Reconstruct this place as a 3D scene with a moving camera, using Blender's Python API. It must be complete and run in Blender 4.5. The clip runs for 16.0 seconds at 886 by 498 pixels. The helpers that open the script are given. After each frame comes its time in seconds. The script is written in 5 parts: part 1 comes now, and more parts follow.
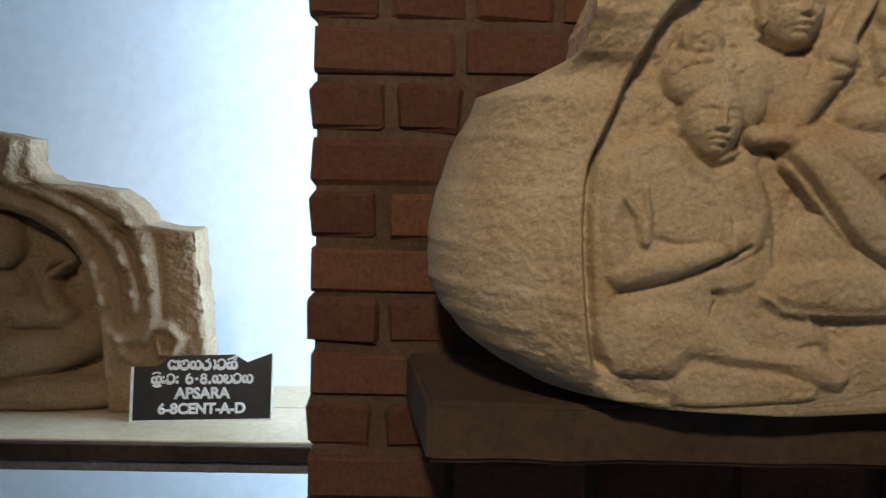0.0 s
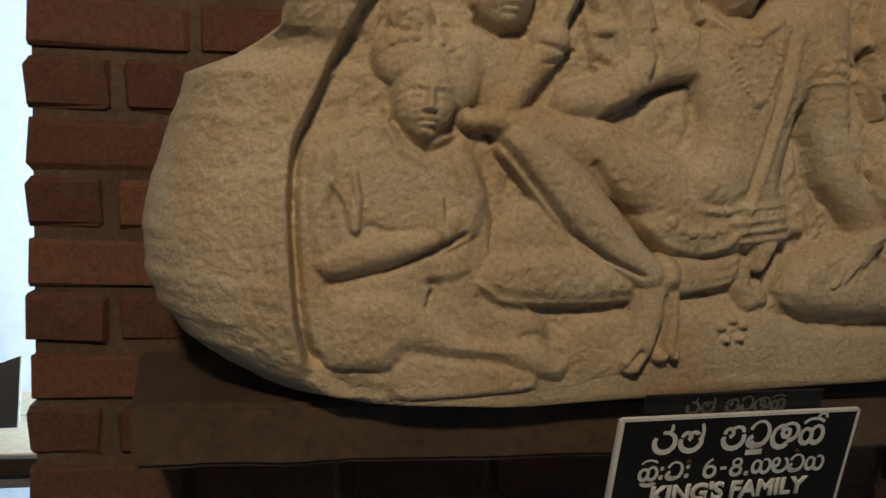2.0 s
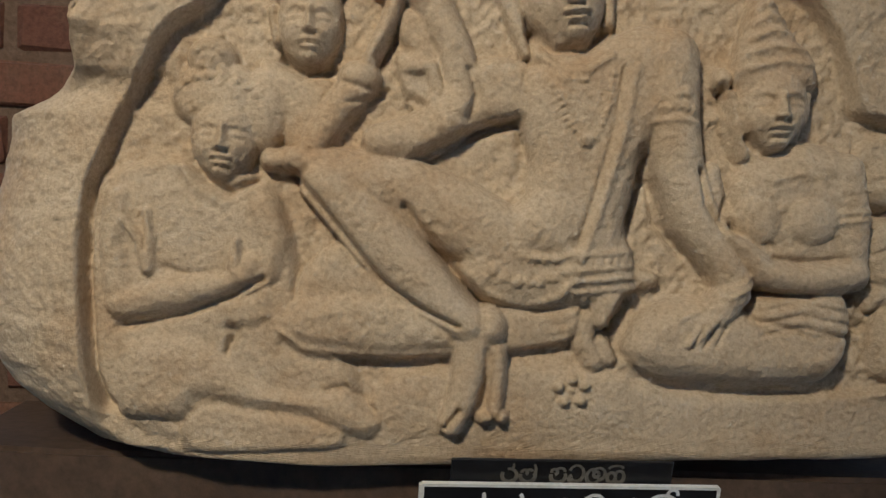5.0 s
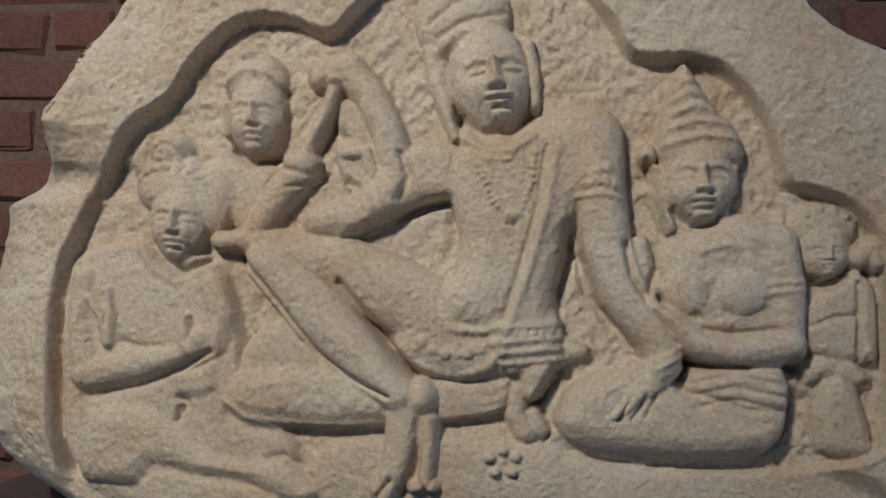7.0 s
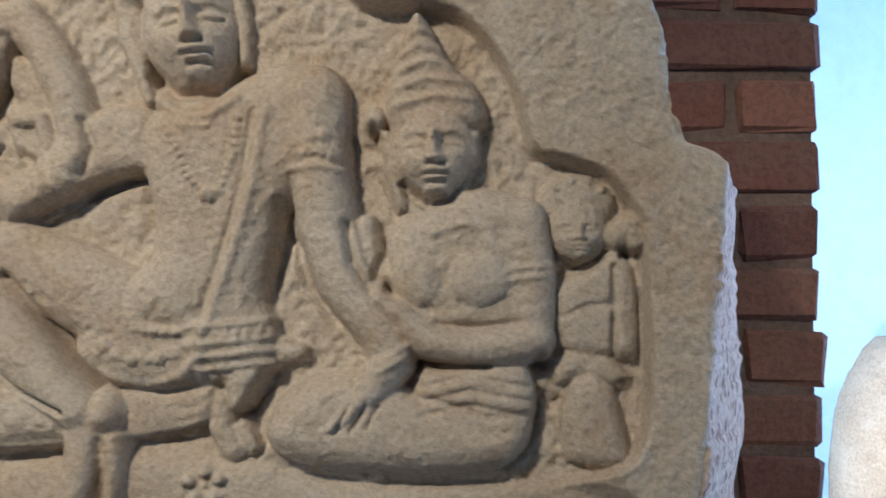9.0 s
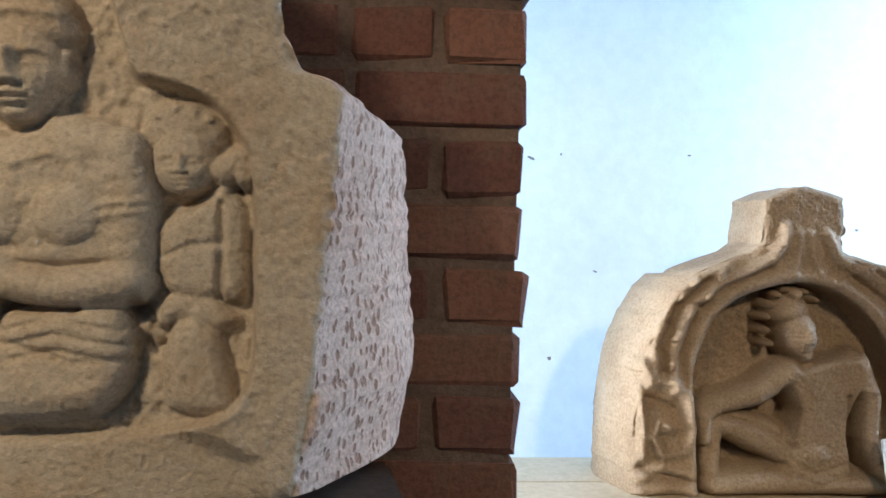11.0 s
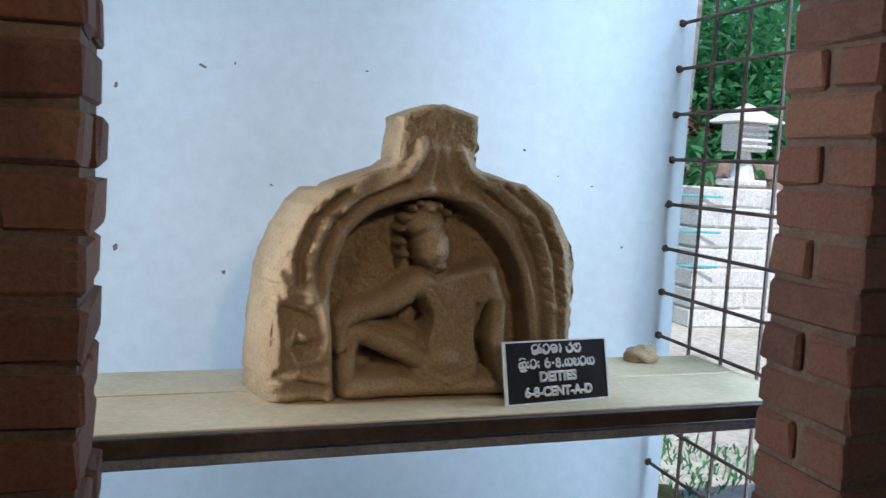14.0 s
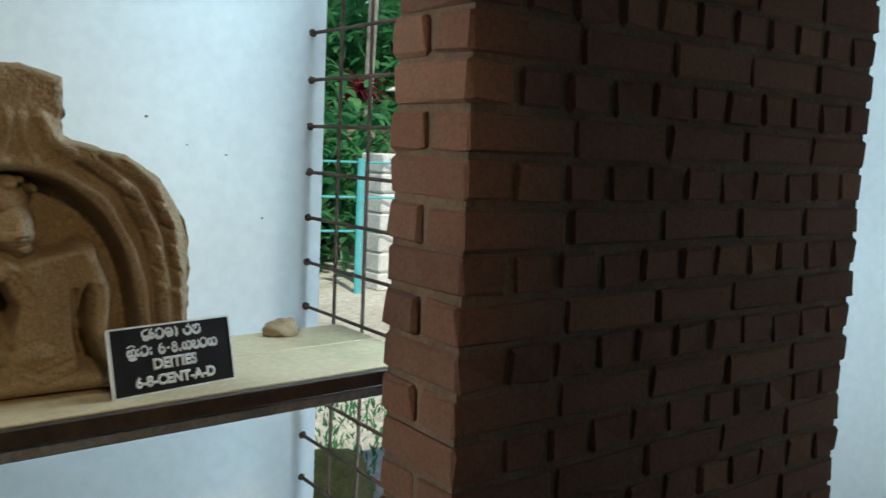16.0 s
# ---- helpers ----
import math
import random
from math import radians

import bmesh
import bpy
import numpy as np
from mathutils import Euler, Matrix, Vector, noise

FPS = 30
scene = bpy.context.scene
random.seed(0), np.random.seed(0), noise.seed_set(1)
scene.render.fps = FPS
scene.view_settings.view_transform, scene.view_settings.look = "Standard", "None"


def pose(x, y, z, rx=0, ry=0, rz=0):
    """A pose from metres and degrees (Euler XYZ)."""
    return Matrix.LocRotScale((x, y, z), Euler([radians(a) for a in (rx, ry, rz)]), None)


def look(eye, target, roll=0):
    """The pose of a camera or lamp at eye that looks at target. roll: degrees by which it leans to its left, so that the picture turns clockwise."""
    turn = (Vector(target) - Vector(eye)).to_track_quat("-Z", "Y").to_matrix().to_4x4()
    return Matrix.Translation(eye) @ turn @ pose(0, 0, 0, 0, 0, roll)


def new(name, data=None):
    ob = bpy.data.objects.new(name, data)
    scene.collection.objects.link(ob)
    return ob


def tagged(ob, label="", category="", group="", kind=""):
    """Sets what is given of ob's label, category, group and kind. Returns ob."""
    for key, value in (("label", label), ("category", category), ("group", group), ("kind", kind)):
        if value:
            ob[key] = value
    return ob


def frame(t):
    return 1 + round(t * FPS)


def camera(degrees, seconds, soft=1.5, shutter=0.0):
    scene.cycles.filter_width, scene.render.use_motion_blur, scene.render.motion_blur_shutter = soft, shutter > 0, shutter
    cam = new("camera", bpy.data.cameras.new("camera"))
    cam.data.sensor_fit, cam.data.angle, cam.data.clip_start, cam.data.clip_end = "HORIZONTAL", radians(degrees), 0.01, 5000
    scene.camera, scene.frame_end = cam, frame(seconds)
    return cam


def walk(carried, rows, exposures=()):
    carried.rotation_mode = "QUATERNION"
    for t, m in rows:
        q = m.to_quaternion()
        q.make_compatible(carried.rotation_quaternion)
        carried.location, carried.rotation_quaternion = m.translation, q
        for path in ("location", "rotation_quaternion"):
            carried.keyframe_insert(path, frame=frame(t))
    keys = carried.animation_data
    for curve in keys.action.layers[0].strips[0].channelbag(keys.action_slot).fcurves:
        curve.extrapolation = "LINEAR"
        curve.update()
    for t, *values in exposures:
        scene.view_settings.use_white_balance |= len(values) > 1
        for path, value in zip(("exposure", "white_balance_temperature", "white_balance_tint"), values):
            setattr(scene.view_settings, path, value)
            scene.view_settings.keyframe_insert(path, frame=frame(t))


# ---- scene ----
cam = camera(54.4, 16.0, 1.35, 0.25)
PATH = [
    (0, (-0.037, 0.032, 1.598), (0.02, 2.018, 1.376), 1.5),
    (0.5, (-0.003, 0.021, 1.594), (0.179, 2.001, 1.385), 1.7),
    (1, (0.038, 0.023, 1.594), (0.33, 1.991, 1.398), 1.8),
    (1.5, (0.081, 0.039, 1.591), (0.426, 2.0, 1.394), 1.9),
    (2, (0.138, 0.071, 1.586), (0.508, 2.024, 1.369), 2.2),
    (2.5, (0.205, 0.105, 1.587), (0.588, 2.053, 1.346), 2.6),
    (3, (0.272, 0.121, 1.594), (0.651, 2.067, 1.335), 2.8),
    (3.5, (0.324, 0.127, 1.595), (0.688, 2.079, 1.348), 2.7),
    (4, (0.379, 0.127, 1.606), (0.66, 2.093, 1.369), 2.6),
    (4.2, (0.399, 0.12, 1.595), (0.643, 2.095, 1.398), 2.5),
    (6.3, (0.647, 0.041, 1.526), (0.436, 2.025, 1.664), 3.1),
    (6.5, (0.663, 0.04, 1.528), (0.438, 2.021, 1.678), 3.0),
    (7, (0.693, 0.043, 1.54), (0.479, 2.024, 1.713), 2.1),
    (7.5, (0.729, 0.061, 1.542), (0.519, 2.039, 1.751), 1.3),
    (8, (0.777, 0.1, 1.535), (0.578, 2.076, 1.764), 1.0),
    (8.5, (0.83, 0.152, 1.54), (0.681, 2.135, 1.749), 1.0),
    (9, (0.907, 0.203, 1.562), (0.835, 2.198, 1.69), 0.9),
    (9.5, (0.973, 0.241, 1.562), (0.975, 2.239, 1.643), 1.1),
    (10, (1.046, 0.26, 1.595), (1.103, 2.259, 1.55), 1.4),
    (10.2, (1.071, 0.263, 1.576), (1.151, 2.261, 1.574), 1.5),
    (12.3, (1.345, 0.227, 1.584), (1.545, 2.212, 1.445), 2.1),
    (12.5, (1.359, 0.226, 1.582), (1.598, 2.206, 1.433), 2.3),
    (13, (1.395, 0.22, 1.581), (1.745, 2.182, 1.408), 2.7),
    (13.5, (1.426, 0.211, 1.577), (1.884, 2.149, 1.389), 3.0),
    (14, (1.453, 0.206, 1.578), (2.038, 2.108, 1.375), 3.1),
    (14.5, (1.477, 0.205, 1.578), (2.199, 2.058, 1.362), 3.1),
    (15, (1.51, 0.203, 1.578), (2.399, 1.98, 1.351), 2.9),
    (15.5, (1.565, 0.203, 1.578), (2.599, 1.898, 1.344), 2.7),
    (16, (1.627, 0.216, 1.582), (2.82, 1.804, 1.342), 2.6),
]
EXPOSURES = [
    (0.0, -0.15, 6000, 10), (0.7, -0.28, 6000, 10), (2.5, -0.2, 6200, 10), (4.2, 0.25, 5800, 10), (6.3, 0.67, 4500, 10), (8.5, 0.68, 4500, 10),
    (9.0, 0.72, 4600, 10), (10.2, 0.7, 5000, 12), (12.3, 0.05, 6000, 10), (13.5, -0.28, 5900, 10), (14.5, -0.4, 6000, 7), (16.0, -0.48, 6800, 0),
]
walk(cam, [(t, look(eye, target, roll)) for t, eye, target, roll in PATH], EXPOSURES)

# ---- light ----
world = bpy.data.worlds.new("world")
scene.world = world
world.use_nodes = True
wn = world.node_tree
sky = wn.nodes.new("ShaderNodeTexSky")
sky.sky_type, sky.sun_disc = "NISHITA", False
sky.sun_elevation, sky.sun_rotation = radians(58), radians(200)
wn.links.new(sky.outputs[0], wn.nodes["Background"].inputs[0])
wn.nodes["Background"].inputs[1].default_value = 0.15


def lamp(name, kind, m, energy, color, size=0.1, size_y=None, **more):
    data = bpy.data.lights.new(name, kind)
    data.energy, data.color = energy, color
    if kind == "AREA":
        data.shape, data.size, data.size_y = "RECTANGLE", size, size_y or size
    elif kind == "SUN":
        data.angle = radians(0.5)
    else:
        data.shadow_soft_size = size
    if "fan" in more:
        data.spread = radians(more["fan"])
    if kind == "SPOT":
        data.spot_size, data.spot_blend = radians(more["spread"]), 0.8
    ob = new(name, data)
    ob.matrix_world = m
    return ob


lamp("sun", "SUN", look((0, 0, 10), (1.5, 6.0, 0)), 5.0, (1.0, 0.95, 0.86))
# daylight in the bays' side windows, those that lie hidden behind the brick piers
DAY = (0.58, 0.79, 1.0)
# narrow warm lamp in the hidden window, added to brighten the east pier's side
lamp("window_daylight", "AREA", look((1.12, 1.72, 1.35), (2.5, 1.45, 1.3)), 5, (1.0, 0.91, 0.78), 0.25, 1.8, fan=60)
lamp("window_daylight", "AREA", look((1.12, 1.86, 1.5), (2.6, 2.0, 1.4)), 7, DAY, 0.3, 1.8)
lamp("window_daylight", "AREA", look((0.04, 1.78, 1.5), (-1.5, 1.80, 1.4)), 33, DAY, 0.34, 2.0)
lamp("window_daylight", "AREA", look((3.50, 1.86, 1.55), (5.0, 2.0, 1.5)), 22, DAY, 0.5, 2.0)
# the same sky in the barred window, along its near jamb and at its head
lamp("window_daylight", "AREA", look((2.71, 1.67, 1.4), (1.5, 2.05, 1.3)), 16, DAY, 0.13, 1.9)
lamp("window_daylight", "AREA", look((2.73, 1.88, 2.38), (1.9, 1.85, 1.4)), 7, DAY, 0.5, 0.42)
# warm ceiling spots on the relief and on the arched carving
WARM = (1.0, 0.76, 0.46)
lamp("ceiling_spot", "SPOT", look((-0.25, -0.9, 2.92), (0.2, 1.1, 1.80)), 136, WARM, 0.10, spread=56)
lamp("ceiling_spot", "SPOT", look((2.05, -1.25, 2.92), (1.8, 1.6, 1.38)), 110, WARM, 0.08, spread=36)
# fill lamp added at an unseen doorway, to light the east pier's right end
lamp("doorway_daylight", "AREA", look((4.86, 0.45, 1.2), (3.6, 0.9, 1.2)), 4.5, (0.95, 0.95, 0.85), 1.0, 2.0)


# ---- materials ----
def mat(name, rough=0.8, metal=0.0):
    m = bpy.data.materials.new(name)
    m.use_nodes = True
    b = m.node_tree.nodes["Principled BSDF"]
    b.inputs["Roughness"].default_value, b.inputs["Metallic"].default_value = rough, metal
    return m, m.node_tree, b


def tex_coord(nt, kind="Object"):
    return nt.nodes.new("ShaderNodeTexCoord").outputs[kind]


def noise_tex(nt, vec, scale, detail=6, rough=0.6):
    n = nt.nodes.new("ShaderNodeTexNoise")
    n.inputs["Scale"].default_value, n.inputs["Detail"].default_value, n.inputs["Roughness"].default_value = scale, detail, rough
    nt.links.new(vec, n.inputs["Vector"])
    return n.outputs["Fac"]


def ramp(nt, fac, *stops):
    r = nt.nodes.new("ShaderNodeValToRGB")
    while len(r.color_ramp.elements) < len(stops):
        r.color_ramp.elements.new(0.5)
    for e, (p, c) in zip(r.color_ramp.elements, stops):
        e.position, e.color = p, (*c, 1)
    nt.links.new(fac, r.inputs[0])
    return r.outputs[0]


def mix(nt, fac, a, b, mode="MIX"):
    m = nt.nodes.new("ShaderNodeMix")
    m.data_type, m.blend_type = "RGBA", mode
    for i, v in ((0, fac), (6, a), (7, b)):
        if isinstance(v, (int, float)):
            m.inputs[i].default_value = v
        elif isinstance(v, tuple):
            m.inputs[i].default_value = (*v, 1)
        else:
            nt.links.new(v, m.inputs[i])
    return m.outputs[2]


def bump(nt, b, height, strength, dist):
    n = nt.nodes.new("ShaderNodeBump")
    n.inputs["Strength"].default_value, n.inputs["Distance"].default_value = strength, dist
    nt.links.new(height, n.inputs["Height"])
    nt.links.new(n.outputs[0], b.inputs["Normal"])


def surface(name, dark, mid, light, coarse, fine, rough=0.85, relief=0.4, depth=0.003, grain=0.35, metal=0.0):
    """A mottled surface: three tones by a coarse noise, a finer grain over it, fine relief."""
    m, nt, b = mat(name, rough, metal)
    v = tex_coord(nt)
    c = ramp(nt, noise_tex(nt, v, coarse), (0.3, dark), (0.5, mid), (0.72, light))
    f = noise_tex(nt, v, fine, 4, 0.7)
    g = ramp(nt, f, (0.3, (1 - grain,) * 3), (0.65, (1 + grain * 0.4,) * 3))
    nt.links.new(mix(nt, 1.0, c, g, "MULTIPLY"), b.inputs["Base Color"])
    bump(nt, b, f, relief, depth)
    return m


def brick_material():
    m, nt, b = mat("fired brick", 0.9)
    v = tex_coord(nt)
    info = nt.nodes.new("ShaderNodeObjectInfo")
    geo = nt.nodes.new("ShaderNodeNewGeometry")
    add = nt.nodes.new("ShaderNodeMath")
    add.operation = "ADD"
    nt.links.new(info.outputs["Random"], add.inputs[0])
    nt.links.new(geo.outputs["Random Per Island"], add.inputs[1])
    fr = nt.nodes.new("ShaderNodeMath")
    fr.operation = "FRACT"
    nt.links.new(add.outputs[0], fr.inputs[0])
    tone = ramp(nt, fr.outputs[0], (0.0, (0.085, 0.034, 0.023)), (0.35, (0.135, 0.052, 0.031)), (0.7, (0.11, 0.047, 0.031)), (1.0, (0.175, 0.078, 0.045)))
    n1 = noise_tex(nt, v, 14, 6, 0.65)
    c = mix(nt, ramp(nt, n1, (0.45, (0, 0, 0)), (0.75, (0.7, 0.7, 0.7))), tone, (0.13, 0.08, 0.052))
    n2 = noise_tex(nt, v, 120, 5, 0.7)
    c = mix(nt, 1.0, c, ramp(nt, n2, (0.3, (0.6, 0.6, 0.6)), (0.6, (1.1, 1.1, 1.1))), "MULTIPLY")
    nt.links.new(c, b.inputs["Base Color"])
    bump(nt, b, n2, 0.6, 0.004)
    return m


def carved_stone(name, base, pale, stain, porous=False, grain=1.0):
    """Granular old stone: crystals, worn pale crests and brown stains."""
    m, nt, b = mat(name, 0.85)
    v = tex_coord(nt)
    big = noise_tex(nt, v, 6, 8, 0.68)
    c = ramp(nt, big, (0.3, stain), (0.5, base), (0.72, pale))
    g = noise_tex(nt, v, 185, 3, 0.7)
    c = mix(nt, grain, c, ramp(nt, g, (0.28, (0.62, 0.58, 0.54)), (0.5, (0.96, 0.96, 0.96)), (0.72, (1.22, 1.22, 1.22))), "MULTIPLY")
    vo = nt.nodes.new("ShaderNodeTexVoronoi")
    vo.inputs["Scale"].default_value = 240
    nt.links.new(v, vo.inputs["Vector"])
    c = mix(nt, 0.3 * grain, c, ramp(nt, vo.outputs["Color"], (0.1, (0.6, 0.56, 0.5)), (0.9, (1.2, 1.2, 1.2))), "MULTIPLY")
    if porous:
        pv = nt.nodes.new("ShaderNodeTexVoronoi")
        pv.inputs["Scale"].default_value = 105
        mp = nt.nodes.new("ShaderNodeMapping")
        mp.inputs["Scale"].default_value = (1, 1, 0.6)
        nt.links.new(v, mp.inputs[0])
        nt.links.new(mp.outputs[0], pv.inputs["Vector"])
        size = noise_tex(nt, v, 40, 2, 0.5)
        sub = nt.nodes.new("ShaderNodeMath")
        sub.operation = "SUBTRACT"
        nt.links.new(pv.outputs["Distance"], sub.inputs[0])
        sc = nt.nodes.new("ShaderNodeMath")
        sc.operation = "MULTIPLY"
        sc.inputs[1].default_value = 0.5
        nt.links.new(size, sc.inputs[0])
        nt.links.new(sc.outputs[0], sub.inputs[1])
        hole = ramp(nt, sub.outputs[0], (0.0, (0, 0, 0)), (0.14, (1, 1, 1)))
        c = mix(nt, 1.0, c, ramp(nt, hole, (0.0, (0.6, 0.5, 0.43)), (1.0, (1, 1, 1))), "MULTIPLY")
        g = mix(nt, 0.75, g, hole)
    nt.links.new(c, b.inputs["Base Color"])
    bump(nt, b, g, 0.9 * grain, 0.004)
    return m


BRICK = brick_material()
MORTAR = surface("old mortar", (0.08, 0.05, 0.035), (0.115, 0.075, 0.052), (0.15, 0.105, 0.075), 9, 90, 0.95, 0.7, 0.006)
PLASTER = surface("white plaster", (0.70, 0.72, 0.73), (0.76, 0.78, 0.79), (0.80, 0.82, 0.83), 1.6, 30, 0.8, 0.15, 0.002, 0.06)
LEDGE = surface("stained plaster band", (0.05, 0.031, 0.02), (0.08, 0.05, 0.032), (0.115, 0.075, 0.047), 6, 70, 0.7, 0.3, 0.003)
STONE = carved_stone("granular limestone", (0.52, 0.42, 0.29), (0.59, 0.50, 0.37), (0.45, 0.32, 0.19), False, 0.62)
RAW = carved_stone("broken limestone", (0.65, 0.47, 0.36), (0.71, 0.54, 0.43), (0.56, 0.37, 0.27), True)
SHELFPAINT = surface("cream shelf paint", (0.42, 0.335, 0.205), (0.56, 0.45, 0.29), (0.63, 0.52, 0.35), 4, 60, 0.6, 0.15, 0.002, 0.15)
SHELFEDGE = surface("dark stained timber", (0.03, 0.02, 0.015), (0.05, 0.032, 0.024), (0.08, 0.05, 0.035), 10, 80, 0.6, 0.2, 0.002)
STEEL = surface("grey painted steel", (0.16, 0.16, 0.18), (0.22, 0.22, 0.25), (0.28, 0.28, 0.30), 8, 90, 0.5, 0.1, 0.001)
RUST = surface("rusty iron", (0.05, 0.03, 0.02), (0.09, 0.055, 0.04), (0.14, 0.09, 0.06), 20, 150, 0.7, 0.4, 0.002, metal=0.3)
BLACK = surface("black sign paint", (0.006, 0.006, 0.008), (0.01, 0.01, 0.012), (0.018, 0.018, 0.02), 12, 100, 0.35, 0.1, 0.001)
WHITE = surface("white sign paint", (0.62, 0.63, 0.62), (0.74, 0.75, 0.74), (0.8, 0.8, 0.8), 30, 200, 0.5, 0.1, 0.001, 0.15)
# dimmed lettering colour, painted for the sign's reflection
REFLECTED = surface("dim reflected lettering", (0.10, 0.095, 0.08), (0.15, 0.14, 0.12), (0.2, 0.19, 0.16), 30, 200, 0.6, 0.1, 0.001)
FLOOR = surface("cement floor", (0.20, 0.17, 0.14), (0.26, 0.23, 0.19), (0.32, 0.28, 0.24), 3, 40, 0.6, 0.2, 0.002)
EARTH = surface("sandy ground", (0.40, 0.37, 0.30), (0.55, 0.52, 0.46), (0.66, 0.63, 0.57), 0.8, 14, 0.95, 0.6, 0.02)
WHITEWASH = surface("whitewashed block", (0.68, 0.66, 0.64), (0.8, 0.79, 0.78), (0.85, 0.85, 0.84), 3, 40, 0.85, 0.4, 0.005)
BARK = surface("pale bark", (0.25, 0.23, 0.2), (0.4, 0.38, 0.35), (0.5, 0.48, 0.45), 8, 60, 0.9, 0.7, 0.01)
def foliage(name, *tones):
    """Leaf tissue that lets part of the light through."""
    m = surface(name, *tones, 2, 20, 0.5, 0.1, 0.002)
    nt = m.node_tree
    b, o = nt.nodes["Principled BSDF"], nt.nodes["Material Output"]
    t = nt.nodes.new("ShaderNodeBsdfTranslucent")
    c = b.inputs["Base Color"].links[0].from_socket
    nt.links.new(c, t.inputs[0])
    x = nt.nodes.new("ShaderNodeMixShader")
    x.inputs[0].default_value = 0.5
    nt.links.new(b.outputs[0], x.inputs[1])
    nt.links.new(t.outputs[0], x.inputs[2])
    nt.links.new(x.outputs[0], o.inputs[0])
    return m


LEAF = foliage("green leaf", (0.05, 0.22, 0.09), (0.09, 0.33, 0.14), (0.2, 0.44, 0.16))
REDLEAF = foliage("crimson leaf", (0.16, 0.02, 0.03), (0.25, 0.03, 0.05), (0.3, 0.06, 0.06))
REDBRICK = surface("weathered red brick", (0.28, 0.2, 0.16), (0.4, 0.29, 0.24), (0.5, 0.4, 0.34), 4, 40, 0.9, 0.5, 0.006)
TEAL = surface("turquoise painted post", (0.08, 0.42, 0.48), (0.12, 0.52, 0.58), (0.18, 0.6, 0.65), 6, 60, 0.5, 0.1, 0.001, 0.1)
FROND = foliage("palm frond", (0.05, 0.16, 0.06), (0.08, 0.24, 0.10), (0.14, 0.32, 0.14))


# ---- building helpers ----
def part(name, bm, material, parent=None, label=""):
    me = bpy.data.meshes.new(name)
    bm.to_mesh(me)
    bm.free()
    for mt in material if isinstance(material, tuple) else (material,):
        me.materials.append(mt)
    ob = new(name, me)
    if parent:
        ob.parent = parent
    return tagged(ob, label) if label else ob


def box_bm(lo, hi, bevel=0.0, bm=None, segments=1):
    b = bmesh.new()
    c = [(a + d) / 2 for a, d in zip(lo, hi)]
    bmesh.ops.create_cube(b, size=1, matrix=Matrix.Translation(c) @ Matrix.Diagonal((*[d - a for a, d in zip(lo, hi)], 1)))
    if bevel:
        bmesh.ops.bevel(b, geom=b.edges[:], offset=bevel, segments=segments, affect="EDGES")
    if bm is None:
        return b
    me = bpy.data.meshes.new("tmp")
    b.to_mesh(me)
    b.free()
    bm.from_mesh(me)
    bpy.data.meshes.remove(me)
    return bm


def rod_bm(a, b, r, sides=8, bm=None, r2=None):
    bm = bm or bmesh.new()
    a, b = Vector(a), Vector(b)
    q = (b - a).to_track_quat("Z", "Y").to_matrix().to_4x4()
    m = Matrix.Translation((a + b) / 2) @ q
    bmesh.ops.create_cone(bm, cap_ends=True, segments=sides, radius1=r, radius2=r if r2 is None else r2, depth=(b - a).length, matrix=m)
    return bm


def boxes(*spans):
    bm = bmesh.new()
    for lo, hi in spans:
        box_bm(lo, hi, 0, bm)
    return bm


def structure(name, bm, material, label, category):
    return tagged(part(name, bm, material), label, category, kind="structure")


# ---- the hall ----
TOP = 3.0
structure("floor", box_bm((-4.3, -2.7, -0.26), (5.3, 2.33, 0)), FLOOR, "grey cement floor of the gallery hall", "floor")
structure("ceiling", box_bm((-4.3, -2.7, TOP), (5.3, 2.4, TOP + 0.15)), PLASTER, "plain white plastered ceiling of the hall", "ceiling")
structure("wall_south", box_bm((-4.3, -2.7, 0), (5.3, -2.5, TOP)), PLASTER, "plain plastered wall behind the walk", "wall")
structure("wall_west", box_bm((-4.3, -2.5, 0), (-4.1, 1.53, TOP)), PLASTER, "plain plastered end wall of the hall", "wall")
# the doorway is unseen, added to go with the pier's fill lamp
structure("wall_east", boxes(((4.9, -2.5, 0), (5.1, -0.2, TOP)), ((4.9, 1.1, 0), (5.1, 2.18, TOP)), ((4.9, -0.2, 2.3), (5.1, 1.1, TOP))), PLASTER, "plastered end wall with an added, unseen doorway", "wall")
structure("wall_northwest", box_bm((-4.1, 1.31, 0), (-2.91, 1.53, TOP)), PLASTER, "plain plastered wall beside the pier", "wall")

# bays behind the piers: a white back wall, windows in both cheeks
BACK = 2.19


def bay(name, x0, x1):
    structure("wall_" + name, box_bm((x0 - 0.03, BACK, 0), (x1 + 0.03, BACK + 0.14, TOP)), PLASTER, "white plastered back wall with small scuffs", "wall")
    for x, out in ((x0, -0.12), (x1, 0.12)):
        a, b = sorted((x, x + out))
        structure("wall_" + name + "_cheek", boxes(((a, 1.535, 0), (b, BACK - 0.002, 0.42)), ((a, 1.535, 2.62), (b, BACK - 0.002, TOP)), ((a, 1.535, 0.42), (b, 1.60, 2.62))), PLASTER,
                  "white plastered cheek wall round a barred window", "wall")


bay("bay_middle", 1.17, 2.68)
bay("bay_west", -1.52, -0.01)
structure("wall_bay_east", box_bm((3.51, BACK, 0), (5.1, BACK + 0.14, TOP)), PLASTER, "white plastered back wall beyond the pier", "wall")
structure("wall_bay_east_cheek", boxes(((3.42, 1.535, 0), (3.54, BACK - 0.002, 0.42)), ((3.42, 1.535, 2.62), (3.54, BACK - 0.002, TOP))), PLASTER, "white plastered cheek wall round a window", "wall")


